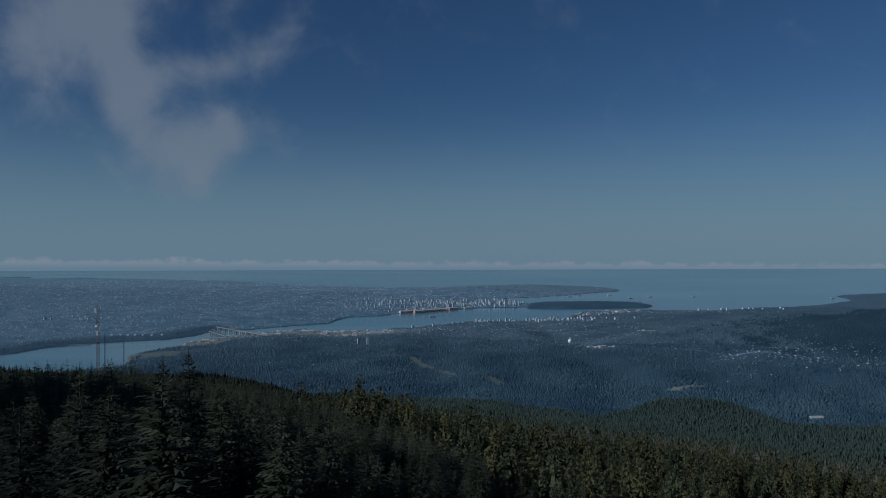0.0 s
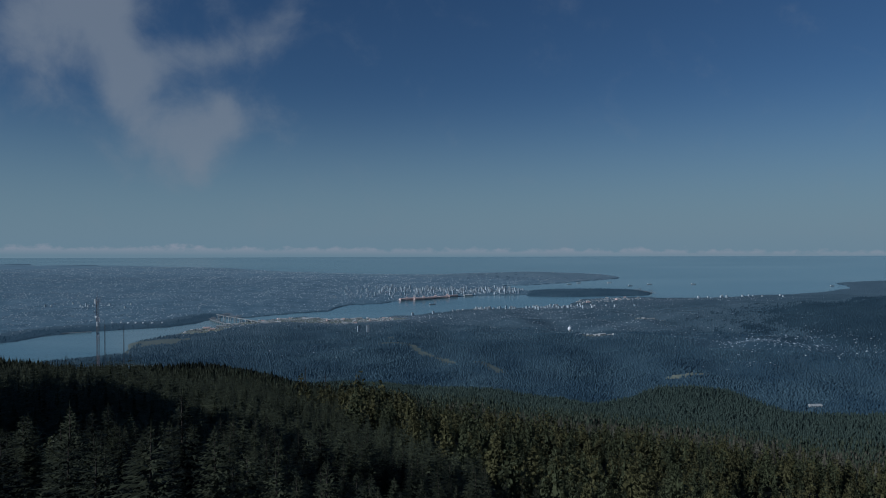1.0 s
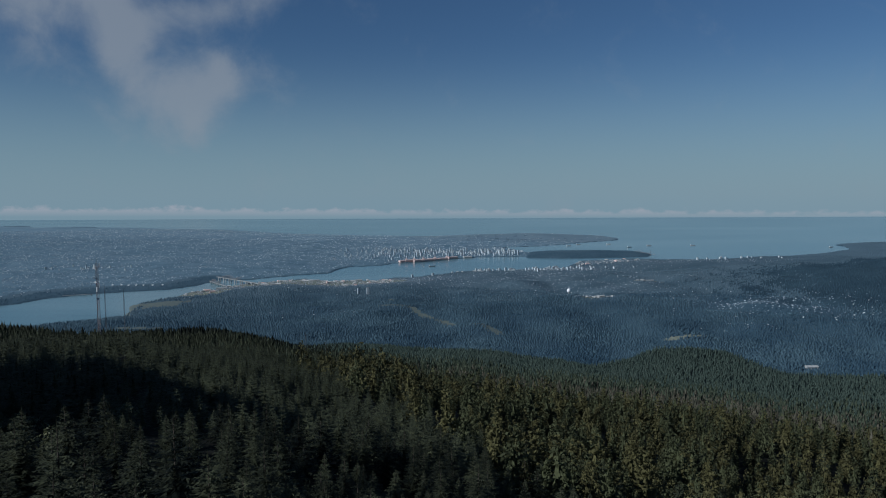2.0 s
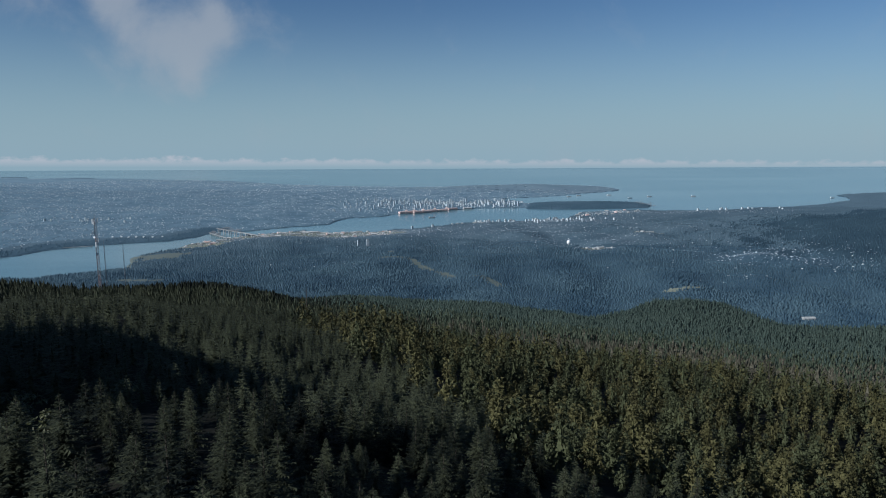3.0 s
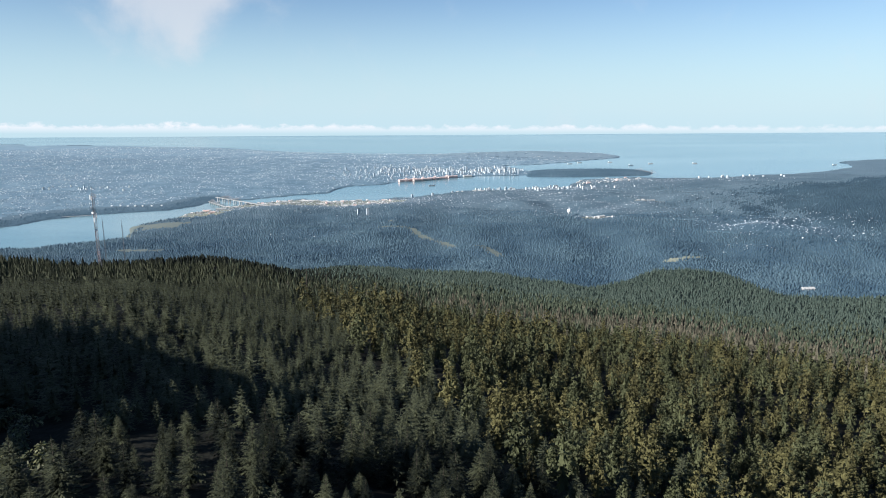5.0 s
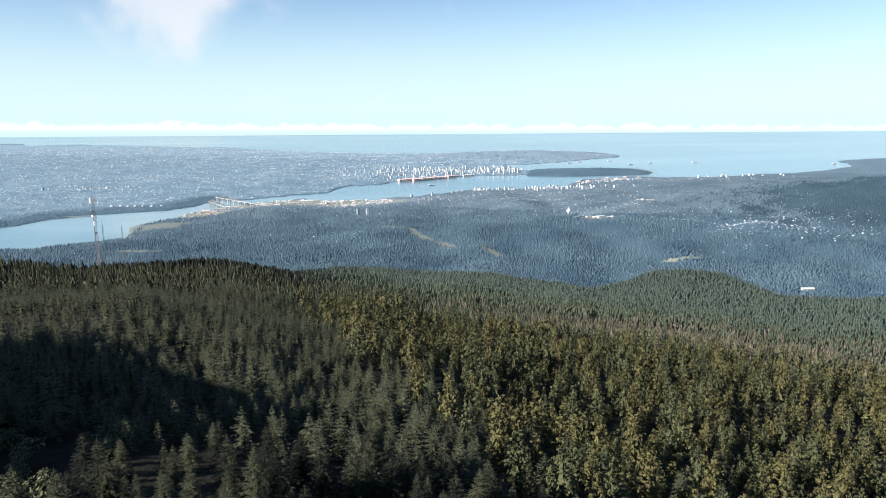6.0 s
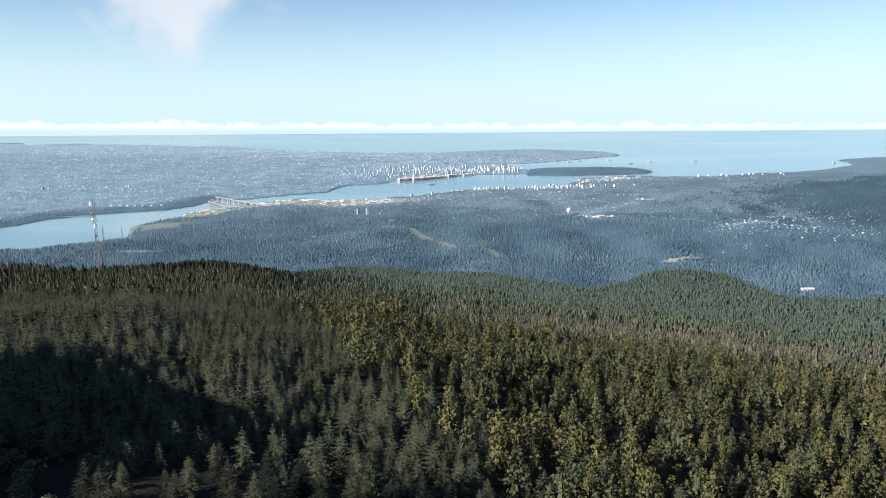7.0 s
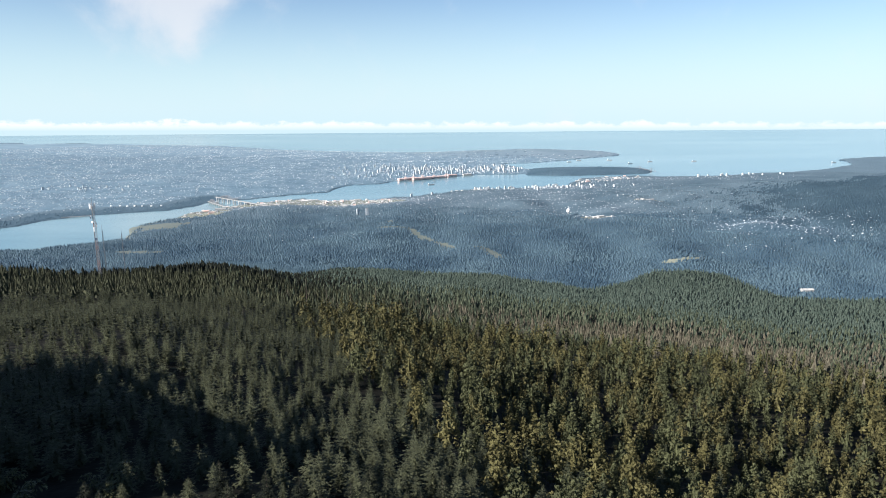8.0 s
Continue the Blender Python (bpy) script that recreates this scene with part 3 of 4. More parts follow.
def cedar_crown(rs, height, radius, n, length=0.8):
    """A fuller, lumpy crown of upswept sprays, with gaps."""
    boughs = 26 if n > 200 else 16
    t = 0.12 + 0.86 * (np.arange(boughs) + rs.rand(boughs)) / boughs
    turn = np.arange(boughs) * 2.4 + rs.uniform(-0.5, 0.5, boughs)
    reach = radius * (1 - t) ** 0.75 * rs.uniform(0.45, 0.85, boughs)
    size = radius * (0.13 + 0.25 * (1 - t)) * rs.uniform(0.8, 1.25, boughs)
    share = size ** 2 / (size ** 2).sum()
    k = rs.choice(boughs, n, p=share)
    heart = np.stack([reach * np.cos(turn), reach * np.sin(turn), height * (0.14 + 0.84 * t)], -1)[k]
    out = rs.normal(0, 1, (n, 3)) + np.stack([0.6 * np.cos(turn[k]), 0.6 * np.sin(turn[k]), np.full(n, 0.5)], -1)
    out /= np.linalg.norm(out, axis=1)[:, None]
    base = heart + out * (size[k] * rs.uniform(0.7, 1.0, n))[:, None] * (1.0, 1.0, 0.85)
    lay = rs.normal(0, 1, (n, 3)) + np.array((0, 0, 0.5))
    lay -= out * (lay * out).sum(1)[:, None]
    way = lay / (np.linalg.norm(lay, axis=1)[:, None] + 1e-6) + out * rs.uniform(0.1, 0.7, n)[:, None]
    way /= np.linalg.norm(way, axis=1)[:, None]
    across = np.cross(way, out + rs.normal(0, 0.2, (n, 3)))
    across /= np.linalg.norm(across, axis=1)[:, None] + 1e-9
    ln = (length * rs.uniform(0.6, 1.25, n))[:, None]
    wd = ln * rs.uniform(0.2, 0.32, n)[:, None]
    V = np.stack([base - way * ln * 0.4, base + across * wd, base + way * ln * 0.6, base - across * wd], 1).reshape(-1, 3)
    q = np.arange(n)[:, None] * 4
    inner = skirt_tree(rs, height * 0.82, radius * 0.42, 7, 5, 0.7)
    return join([inner, (V, np.concatenate([q + [0, 1, 2], q + [0, 2, 3]]))])


def light_spruce(rs, height, radius, n, length=0.85, tiers=6, low=0.25):
    leader = rod((0, 0, height * 0.85), (0, 0, height * 1.08), 0.12, 0.02, 3)
    return join([skirt_tree(rs, height * (0.72 if n > 60 else 0.93), radius * (0.30 if n > 60 else 0.72), tiers, 4, 0.85), sprays(rs, height, radius, n, length, 0, 1.0, low), leader])


def trunk_mesh(height):
    limbs = [rod((0, 0, -0.8), (0, 0, height * 0.97), 0.17, 0.03, 6)]
    for k in range(8):
        z = height * (0.15 + 0.08 * k)
        limbs.append(rod((0, 0, z), (0.8 * math.cos(k * 2.4) * (1 - k / 11), 0.8 * math.sin(k * 2.4) * (1 - k / 11), z - 0.1), 0.035, 0.01, 3))
    return join(limbs)


def scatter(rs, r0, r1, gap, az=42.0, grow=0.0):
    """Jittered planting between two distances; the spacing may grow with distance."""
    out = []
    r = r0
    while r < r1:
        g = gap * (1 + grow * (r - r0) / max(r1 - r0, 1))
        half = math.radians(az)
        n = max(1, int(2 * half * r / g))
        a = -half + 2 * half * (np.arange(n) + rs.uniform(-0.45, 0.45, n) + 0.5 * rs.rand()) / n
        rr = r + rs.uniform(-0.45, 0.45, n) * g
        out.append(np.stack([rr * np.sin(a), rr * np.cos(a)], -1))
        r += g
    return np.concatenate(out)


def plant(name, spots, Z, models, choice, sizes, mats, which, label, category, rs, smooth=False):
    """One mesh of many trees, each a turned and scaled model."""
    Vs, Fs, Ms, n = [], [], [], 0
    for k, (mv, mf) in enumerate(models):
        sel = np.where(choice == k)[0]
        if not len(sel):
            continue
        turn = rs.uniform(0, 2 * math.pi, len(sel))
        c, s = np.cos(turn)[:, None], np.sin(turn)[:, None]
        wide = (sizes[sel] * rs.uniform(0.85, 1.2, len(sel)))[:, None]
        x = (mv[:, 0] * c - mv[:, 1] * s) * wide + spots[sel, 0][:, None]
        y = (mv[:, 0] * s + mv[:, 1] * c) * wide + spots[sel, 1][:, None]
        z = mv[:, 2] * sizes[sel][:, None] + Z[sel][:, None]
        Vs.append(np.stack([x, y, z], -1).reshape(-1, 3))
        Fs.append((mf[None] + (np.arange(len(sel)) * len(mv))[:, None, None] + n).reshape(-1, 3))
        Ms.append(np.full(len(sel) * len(mf), which[k]))
        n += len(sel) * len(mv)
    ob = new(name, tri_mesh(name, np.concatenate(Vs), np.concatenate(Fs), mats, np.concatenate(Ms), smooth))
    return tagged(ob, label, category, kind="stuff")


def olive_zone(X, Y):
    """Where the yellower cedars stand: a stand on the open shoulder of the slope."""
    edge = -29 + np.where(Y < 160, (160 - Y) * 0.37, 0) + 6 * ripple(X, Y, 0.5) + 9 * np.sin(X * 7.3 + Y * 5.1)
    return (X > edge) & (Y > 45) & (Y < 215 + 0.1 * X + 14 * ripple(X, Y, 0.6))


CLEAR = [(-30, 41, 8, 6)]
rs = np.random.RandomState(21)
spots = np.concatenate([scatter(rs, 12, 130, 2.1), scatter(rs, 130, 210, 2.3), scatter(rs, 210, 720, 2.4, 40, 0.1)])
keep = np.ones(len(spots), bool)
for cx, cy, rx, ry in CLEAR:
    keep &= ((spots[:, 0] - cx) / rx) ** 2 + ((spots[:, 1] - cy) / ry) ** 2 > 1
keep &= rs.rand(len(spots)) > 0.12 + 0.4 * ease(np.hypot(spots[:, 0], spots[:, 1]), 60, 90) * ease(ripple(spots[:, 0], spots[:, 1], 0.16), 0.35, 0.8)
spots = spots[keep & near_side(spots[:, 0], spots[:, 1])]
ground_z = land(spots[:, 0], spots[:, 1])[0]
dist = np.hypot(spots[:, 0], spots[:, 1])
tall = (np.interp(dist, (60, 210), (3.2, 4.2)) + rs.normal(0, 1, len(spots)) * 0.65 + 0.5 * ripple(spots[:, 0], spots[:, 1], 0.5)).clip(1.7, 8)
tall = np.minimum(tall, np.interp(dist, (35, 60, 95, 130), (5.4, 6.2, 7.0, 9))) * np.interp(dist, (160, 380, 600), (1.0, 0.92, 0.80)) / 10.0
olive = olive_zone(spots[:, 0], spots[:, 1]) & (rs.rand(len(spots)) < 0.93)
tall = np.where(olive, tall * rs.uniform(1.35, 1.95, len(spots)), tall)
# the cedars stand well apart over a low, shaded understorey
wanted = np.ones(len(spots), bool)
kept = np.zeros((0, 2))
for q in rs.permutation(np.where(olive)[0]):
    if len(kept) and np.min(np.hypot(*(kept - spots[q]).T)) < 3.6:
        wanted[q] = rs.rand() < 0.5
        tall[q] = rs.uniform(0.3, 0.45)
    else:
        kept = np.vstack([kept, spots[q]])
spots, ground_z, dist, tall, olive = spots[wanted], ground_z[wanted], dist[wanted], tall[wanted], olive[wanted]
order = np.argsort(dist)
single = order[:300]
rest = order[300:]

# full trees near the path, each with trunk and crown; ten metres tall before scaling
TREES = []
for k in range(7):
    r1 = np.random.RandomState(40 + k)
    h, w = 10.0, (2.4, 3.4, 2.8, 3.1, 2.6, 3.6, 3.0)[k]
    TREES.append((tri_mesh("spruce_crown", *join([spruce_crown(r1, h, w, 18, 6, r1.uniform(0.95, 1.25)), sprays(r1, h, w, 330, 0.56)]), [M_NEEDLE]), tri_mesh("trunk", *trunk_mesh(h), [M_BARK])))
CEDARS = []
for k in range(4):
    r1 = np.random.RandomState(60 + k)
    CEDARS.append((tri_mesh("cedar_crown", *cedar_crown(r1, 10.0, r1.uniform(2.1, 2.9), 1500, 0.38), [M_OLIVE]), tri_mesh("trunk", *trunk_mesh(10.0), [M_BARK])))


def conifer(kinds, k, name, label):
    crown, trunk = kinds[k]
    tree = tagged(new(name), label, "tree", "trees of the near slope")
    part("trunk", trunk, tree)
    part("crown", crown, tree)
    return tree


first = {}
for n in single:
    is_cedar = bool(olive[n])
    k = int(rs.randint(4 if is_cedar else 7))
    sz = tall[n]
    m4 = pose(spots[n, 0], spots[n, 1], ground_z[n] - 0.1, rs.uniform(-2, 2), rs.uniform(-2, 2), rs.uniform(0, 360))
    if (is_cedar, k) not in first:
        ob = conifer(CEDARS if is_cedar else TREES, k, "cedar_tree" if is_cedar else "spruce_tree",
                     "olive-green cedar with a full uneven crown" if is_cedar else "dark green narrow spruce with drooping ragged boughs")
        first[(is_cedar, k)] = ob
        ob.matrix_basis = m4
    else:
        ob = copy_thing(first[(is_cedar, k)], m4)
    ob.scale = (sz * rs.uniform(0.9, 1.15),) * 2 + (sz,)

r1 = np.random.RandomState(77)
bands = [
    ("slope_forest", 0, 105, [join([spruce_crown(r1, 10, r1.uniform(2.5, 3.5), 12, 5, 1.1, 3), sprays(r1, 10, 2.6, 50, 0.8)]) for _ in range(6)] + [cedar_crown(r1, 10, r1.uniform(2.1, 2.9), 520, 0.62) for _ in range(4)],
     "dense young conifer forest on the near slope"),
    ("shoulder_forest", 105, 210, [spruce_crown(r1, 10, r1.uniform(2.4, 3.3), 9, 4, 1.1, 2) for _ in range(6)] + [cedar_crown(r1, 10, r1.uniform(2.1, 2.9), 190, 0.84) for _ in range(4)],
     "dense conifer forest over the shoulder of the slope"),
    ("ridge_forest", 210, 320, [light_spruce(r1, 10, r1.uniform(2.2, 3.0), 16, 1.1, 4) for _ in range(6)] + [cedar_crown(r1, 10, r1.uniform(2.4, 3.0), 44, 1.1) for _ in range(4)],
     "dense conifer forest running down to the ridge"),
    ("crest_forest", 320, 800, [skirt_tree(r1, 10, r1.uniform(2.4, 3.2), 3, 3) for _ in range(6)] + [skirt_tree(r1, 10, r1.uniform(2.4, 3.0), 3, 3, 0.5) for _ in range(4)],
     "dark conifer forest along the crest of the ridge")]
for name, lo, hi, mods, label in bands:
    sel = rest[(dist[rest] >= lo) & (dist[rest] < hi)]
    mods = mods + mods[:3]
    ch = np.where(olive[sel], 6 + r1.randint(0, 4, len(sel)), r1.randint(0, 6, len(sel)))
    bare = bell(spots[sel, 0], spots[sel, 1], 60, 262, 75, 42) + bell(spots[sel, 0], spots[sel, 1], 150, 270, 85, 60)
    ch = np.where(r1.rand(len(sel)) < 0.62 * bare, 10 + r1.randint(0, 3, len(sel)), ch)
    mods = mods + mods[:6]
    pale = ease(dist[sel], 170, 260) * ease(spots[sel, 0] + 0.25 * (dist[sel] - 300), -110, 30)  # paler by distance towards mid-ridge and knoll: haze put into the colour
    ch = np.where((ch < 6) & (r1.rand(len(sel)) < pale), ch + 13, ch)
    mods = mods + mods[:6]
    # farther still, the copies with the stronger haze colour
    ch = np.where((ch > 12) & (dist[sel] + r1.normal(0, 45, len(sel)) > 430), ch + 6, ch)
    plant(name, spots[sel], ground_z[sel], mods, ch, tall[sel], [M_NEEDLE, M_OLIVE, M_GREY, M_CEDAR, M_RIDGE, M_HAZED_SLOPE], [0] * 6 + [1, 3, 1, 3] + [2] * 3 + [4] * 6 + [5] * 6, label, "forest", r1, lo > 300)

# valley woods
r1 = np.random.RandomState(78)
spots = np.concatenate([scatter(r1, 430, 1000, 1.9, 37, 0.9), scatter(r1, 1000, 2700, 4.0, 37, 1.5)])
gz, n_, s_, p_ = land(spots[:, 0], spots[:, 1])
R_ = np.hypot(spots[:, 0], spots[:, 1])
tw = town(spots[:, 0], spots[:, 1], n_, s_)
ok = ((n_ > 3) | (p_ > 3) | ((s_ > 3) & (r1.rand(len(spots)) < 0.6))) & (r1.rand(len(spots)) > tw * np.where(n_ > 0, 0.95, 1.1))
ok &= ~near_side(spots[:, 0], spots[:, 1]) & ~in_lot(spots[:, 0], spots[:, 1]) & (near_cut(spots[:, 0], spots[:, 1]) > 2.6 + 2.5 * ripple(spots[:, 0], spots[:, 1], 0.4) + 3 * (r1.rand(len(spots)) < 0.2))
spots, gz, R_, north, s_, p_, tw = spots[ok], gz[ok], R_[ok], n_[ok] > 0, s_[ok], p_[ok], tw[ok]
mods = [skirt_tree(r1, 3.0, r1.uniform(0.85, 1.2), 1, 3, 0.7) for _ in range(8)]
size = r1.uniform(0.75, 1.1, len(spots)) * (1 + 0.15 * ripple(spots[:, 0], spots[:, 1], 1.0)) * (1 - 0.5 * ease(tw, 0.2, 0.6))
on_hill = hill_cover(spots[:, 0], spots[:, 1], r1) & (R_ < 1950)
# farther shore woods get base colours with more haze in them
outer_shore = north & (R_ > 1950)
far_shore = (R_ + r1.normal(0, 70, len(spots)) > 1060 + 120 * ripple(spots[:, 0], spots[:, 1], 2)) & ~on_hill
for name, sel, mt, label in (("outer_shore_woods", outer_shore, M_HAZED_PARK, "hazy woods along the outer shore of the strait"),
                             ("shore_woods", north & far_shore & ~outer_shore, M_HAZED_SHOREWOODS, "woods along the shore, hazed pale blue-green"),
                             ("valley_woods", north & ~on_hill & ~far_shore, M_HAZED_WOODS, "conifer woods covering the valley, hazed blue-green"),
                             ("hill_woods", north & on_hill, M_HAZED_HILLWOODS, "dark conifer woods on the rising hillside")):
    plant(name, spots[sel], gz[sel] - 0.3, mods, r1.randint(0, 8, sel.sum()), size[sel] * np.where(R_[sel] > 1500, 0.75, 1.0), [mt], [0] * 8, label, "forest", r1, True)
south = ~north
bluff = south & (s_ > 0) & (s_ < 50 + 14 * ripple(spots[:, 0], spots[:, 1], 0.8)) & (spots[:, 0] < -425)
bluff |= south & (p_ > 0)
plant("hazed_bluff_woods", spots[bluff], gz[bluff] - 0.3, mods, r1.randint(0, 8, bluff.sum()), size[bluff] * 0.9, [M_HAZED_BLUFF], [0] * 8,
      "dark woods, hazed blue-green, on the bluff and the headland by the inlet", "forest", r1, True)
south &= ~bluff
# beyond here the trees take the headland colour with the most haze
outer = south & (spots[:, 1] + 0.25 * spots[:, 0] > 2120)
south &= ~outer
plant("park_woods", spots[south], gz[south] - 0.3, mods, r1.randint(0, 8, south.sum()), size[south] * 0.6, [M_HAZED_PARK], [0] * 8,
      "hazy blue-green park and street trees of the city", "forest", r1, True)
plant("headland_woods", spots[outer], gz[outer] - 0.3, mods, r1.randint(0, 8, outer.sum()), size[outer] * 0.6, [M_HAZED_HEADLAND], [0] * 8,
      "woods of the distant headland and plain, hazed pale blue-green", "forest", r1, True)


# ---- towns ----
def houses(name, spots, gz, size, label, rs):
    """Small gabled and flat-roofed buildings, one mesh for a whole district."""
    GF = np.array([(0, 1, 5), (0, 5, 4), (2, 3, 7), (2, 7, 6), (1, 2, 8), (1, 8, 5), (2, 6, 8), (3, 0, 9), (0, 4, 9), (3, 9, 7), (4, 5, 8), (4, 8, 9), (6, 7, 9), (6, 9, 8)])
    Vs, Fs = [], []
    base = np.array([(-1, -1, -1), (1, -1, -1), (1, 1, -1), (-1, 1, -1), (-1, -1, 1), (1, -1, 1), (1, 1, 1), (-1, 1, 1), (1, 0, 1.6), (-1, 0, 1.6)], float)
    n = len(spots)
    dims = np.stack([rs.uniform(0.6, 1.5, n), rs.uniform(0.5, 1.0, n), rs.uniform(0.28, 0.55, n)], -1) * size[:, None]
    turn = np.radians(rs.choice([20, 110, 24, 65], n) + rs.uniform(-6, 6, n))
    P = base[None] * dims[:, None]
    x = P[..., 0] * np.cos(turn)[:, None] - P[..., 1] * np.sin(turn)[:, None] + spots[:, 0][:, None]
    y = P[..., 0] * np.sin(turn)[:, None] + P[..., 1] * np.cos(turn)[:, None] + spots[:, 1][:, None]
    z = P[..., 2] + gz[:, None] + dims[:, 2][:, None] * 0.6
    V = np.stack([x, y, z], -1).reshape(-1, 3)
    F = (GF[None] + (np.arange(n) * 10)[:, None, None]).reshape(-1, 3)
    return tagged(new(name, tri_mesh(name, V, F, [M_HOUSE])), label, "houses", kind="stuff")


r1 = np.random.RandomState(90)
spots = scatter(r1, 700, 1900, 5.5, 37, 0.3)
gz, n_, s_, p_ = land(spots[:, 0], spots[:, 1])
ok = (n_ > 4) & (r1.rand(len(spots)) < town(spots[:, 0], spots[:, 1], n_, s_ * 0 - 9) * 0.95)
houses("shore_town_houses", spots[ok], gz[ok], r1.uniform(0.35, 0.8, ok.sum()), "pale houses and low buildings among trees on the near shore", r1)
spots = scatter(r1, 1150, 3600, 4.4, 37, 1.5)
gz, n_, s_, p_ = land(spots[:, 0], spots[:, 1])
ok = (s_ > 6) & (r1.rand(len(spots)) < town(spots[:, 0], spots[:, 1], n_ * 0 - 9, s_) * (0.62 + 0.45 * ripple(spots[:, 0], spots[:, 1] * 2.2, 1.3)))
R_ = np.hypot(spots[ok, 0], spots[ok, 1])
houses("city_houses", spots[ok], gz[ok], r1.uniform(0.35, 1.1, ok.sum()) * (0.55 + R_ / 3000), "pale houses and blocks of the city across the inlet", r1)


def tower_block(w, d, h, group, label):
    """A tall building: shaft, recessed bands and a roof house."""
    t = tagged(new("tower_block"), label, "building", group)
    part("shaft", tri_mesh("shaft", *box(-w / 2, -d / 2, -2, w / 2, d / 2, h), [M_TOWER]), t)
    part("roof", tri_mesh("roof", *join([box(-w / 2 - 0.1, -d / 2 - 0.1, h, w / 2 + 0.1, d / 2 + 0.1, h + 0.25), box(-w / 4, -d / 4, h + 0.25, w / 4, d / 4, h + 1.0)]), [M_ROOF]), t)
    band = tri_mesh("floor_band", *box(-w / 2 - 0.12, -d / 2 - 0.12, 0, w / 2 + 0.12, d / 2 + 0.12, 0.25), [M_CONCRETE])
    for z in np.arange(1.2, h - 0.5, 2.0):
        part("floor_band", band, t).location = (0, 0, z)
    return t


def place_towers(spots, kinds, rs, facing=24):
    """Stands towers of the given kinds on the land, at (x, y)."""
    zz = land(spots[:, 0], spots[:, 1])[0]
    used = set()
    for (x, y), z in zip(spots, zz):
        k = int(rs.randint(len(kinds)))
        m4 = pose(x, y, max(z, 1.0), 0, 0, facing + rs.choice([0, 90]) + rs.uniform(-5, 5))
        if k in used:
            copy_thing(kinds[k], m4)
        else:
            kinds[k].matrix_basis = m4
            used.add(k)


r1 = np.random.RandomState(95)
core = [tower_block(r1.uniform(2.1, 3.4), r1.uniform(2.1, 3.4), h, "downtown towers", "pale high-rise tower of the city centre") for h in (3.8, 4.6, 5.6, 6.4, 7.5, 9.5, 3.2, 5.2)]
cx = np.concatenate([r1.normal(80, 80, 125), r1.uniform(-170, 30, 50), r1.uniform(150, 250, 28), r1.uniform(-290, -40, 60)])
cy = np.concatenate([1860 + r1.normal(0, 45, 125), r1.uniform(1740, 1960, 50), r1.uniform(1850, 2000, 28), r1.uniform(1660, 1980, 60)])
pts = np.stack([cx, cy], -1)
pts = pts[inside(COAST_S, pts[:, 0], pts[:, 1]) > 8]
place_towers(pts, core, r1)
shore = [tower_block(r1.uniform(2.6, 4), r1.uniform(2.6, 4), h, "towers on the near shore", "pale apartment tower near the waterfront") for h in (2.6, 3.4, 4.2, 5.2, 3.0)]
pts = np.concatenate([np.stack([r1.normal(250, 50, 40), r1.normal(1445, 22, 40)], -1), np.stack([r1.uniform(70, 220, 22), r1.uniform(1415, 1455, 22)], -1)])
pts = np.concatenate([pts, np.stack([r1.uniform(560, 860, 14), r1.uniform(1640, 1700, 14)], -1), [(-60, 1325), (-20, 1345), (20, 1395), (80, 1425)]])
pts = pts[inside(COAST_N, pts[:, 0], pts[:, 1]) > 4]
place_towers(pts, shore, r1)
slab = [tower_block(3.6, 2.8, h, "inland apartment slabs", "grey-white apartment slab rising over woods") for h in (9.5, 10.5)]
place_towers(np.array([(-131, 1050), (-117, 1052)]), slab, r1)
hill = [tower_block(r1.uniform(2.4, 3.4), 2.6, h, "hilltop towers", "pale tower on the hill across the inlet") for h in (3.2, 4.4)]
place_towers(np.stack([r1.uniform(-900, -640, 13), r1.uniform(1420, 1480, 13)], -1), hill, r1, -32)


def shed(w, d, h, label, mat):
    """A big flat warehouse with a shallow gable."""
    t = tagged(new("warehouse"), label, "building", "waterfront sheds")
    part("wall", tri_mesh("wall", *box(-w / 2, -d / 2, -1.5, w / 2, d / 2, h), [mat if mat is M_RUST else M_CONCRETE]), t)
    e = 0.3
    V = np.array([(-w / 2 - e, -d / 2 - e, h), (w / 2 + e, -d / 2 - e, h), (w / 2 + e, d / 2 + e, h), (-w / 2 - e, d / 2 + e, h), (-w / 2 - e, 0, h + d * 0.12), (w / 2 + e, 0, h + d * 0.12)])
    part("roof", tri_mesh("roof", V, np.array([(0, 1, 5), (0, 5, 4), (2, 3, 4), (2, 4, 5), (1, 2, 5), (3, 0, 4), (0, 2, 1), (0, 3, 2)]), [mat]), t)
    return t


sheds = [shed(22, 11, 2.6, "long pale warehouse on the waterfront", M_SHED), shed(14, 9, 2.2, "pale warehouse on the waterfront", M_SHED),
         shed(26, 9, 3.0, "rust-red container terminal shed", M_RUST)]
spots = np.concatenate([
    np.stack([r1.uniform(-420, -370, 12), r1.uniform(1090, 1165, 12)], -1),
    np.stack([r1.uniform(-390, -90, 150), r1.uniform(1160, 1285, 150)], -1),
    np.stack([r1.uniform(-420, -360, 16), r1.uniform(1085, 1170, 16)], -1),
    np.stack([r1.uniform(20, 110, 10), r1.uniform(1395, 1440, 10)], -1),
    np.stack([r1.uniform(290, 480, 44), r1.uniform(1530, 1685, 44)], -1),
    np.stack([r1.uniform(204, 252, 7), r1.uniform(978, 992, 7)], -1), np.stack([r1.uniform(325, 362, 5), r1.uniform(1145, 1156, 5)], -1)])
spots = spots[inside(COAST_N, spots[:, 0], spots[:, 1]) > 5]
zz = land(spots[:, 0], spots[:, 1])[0]
sheds[0].matrix_basis = pose(-255, 1262, 2.5, 0, 0, 14)
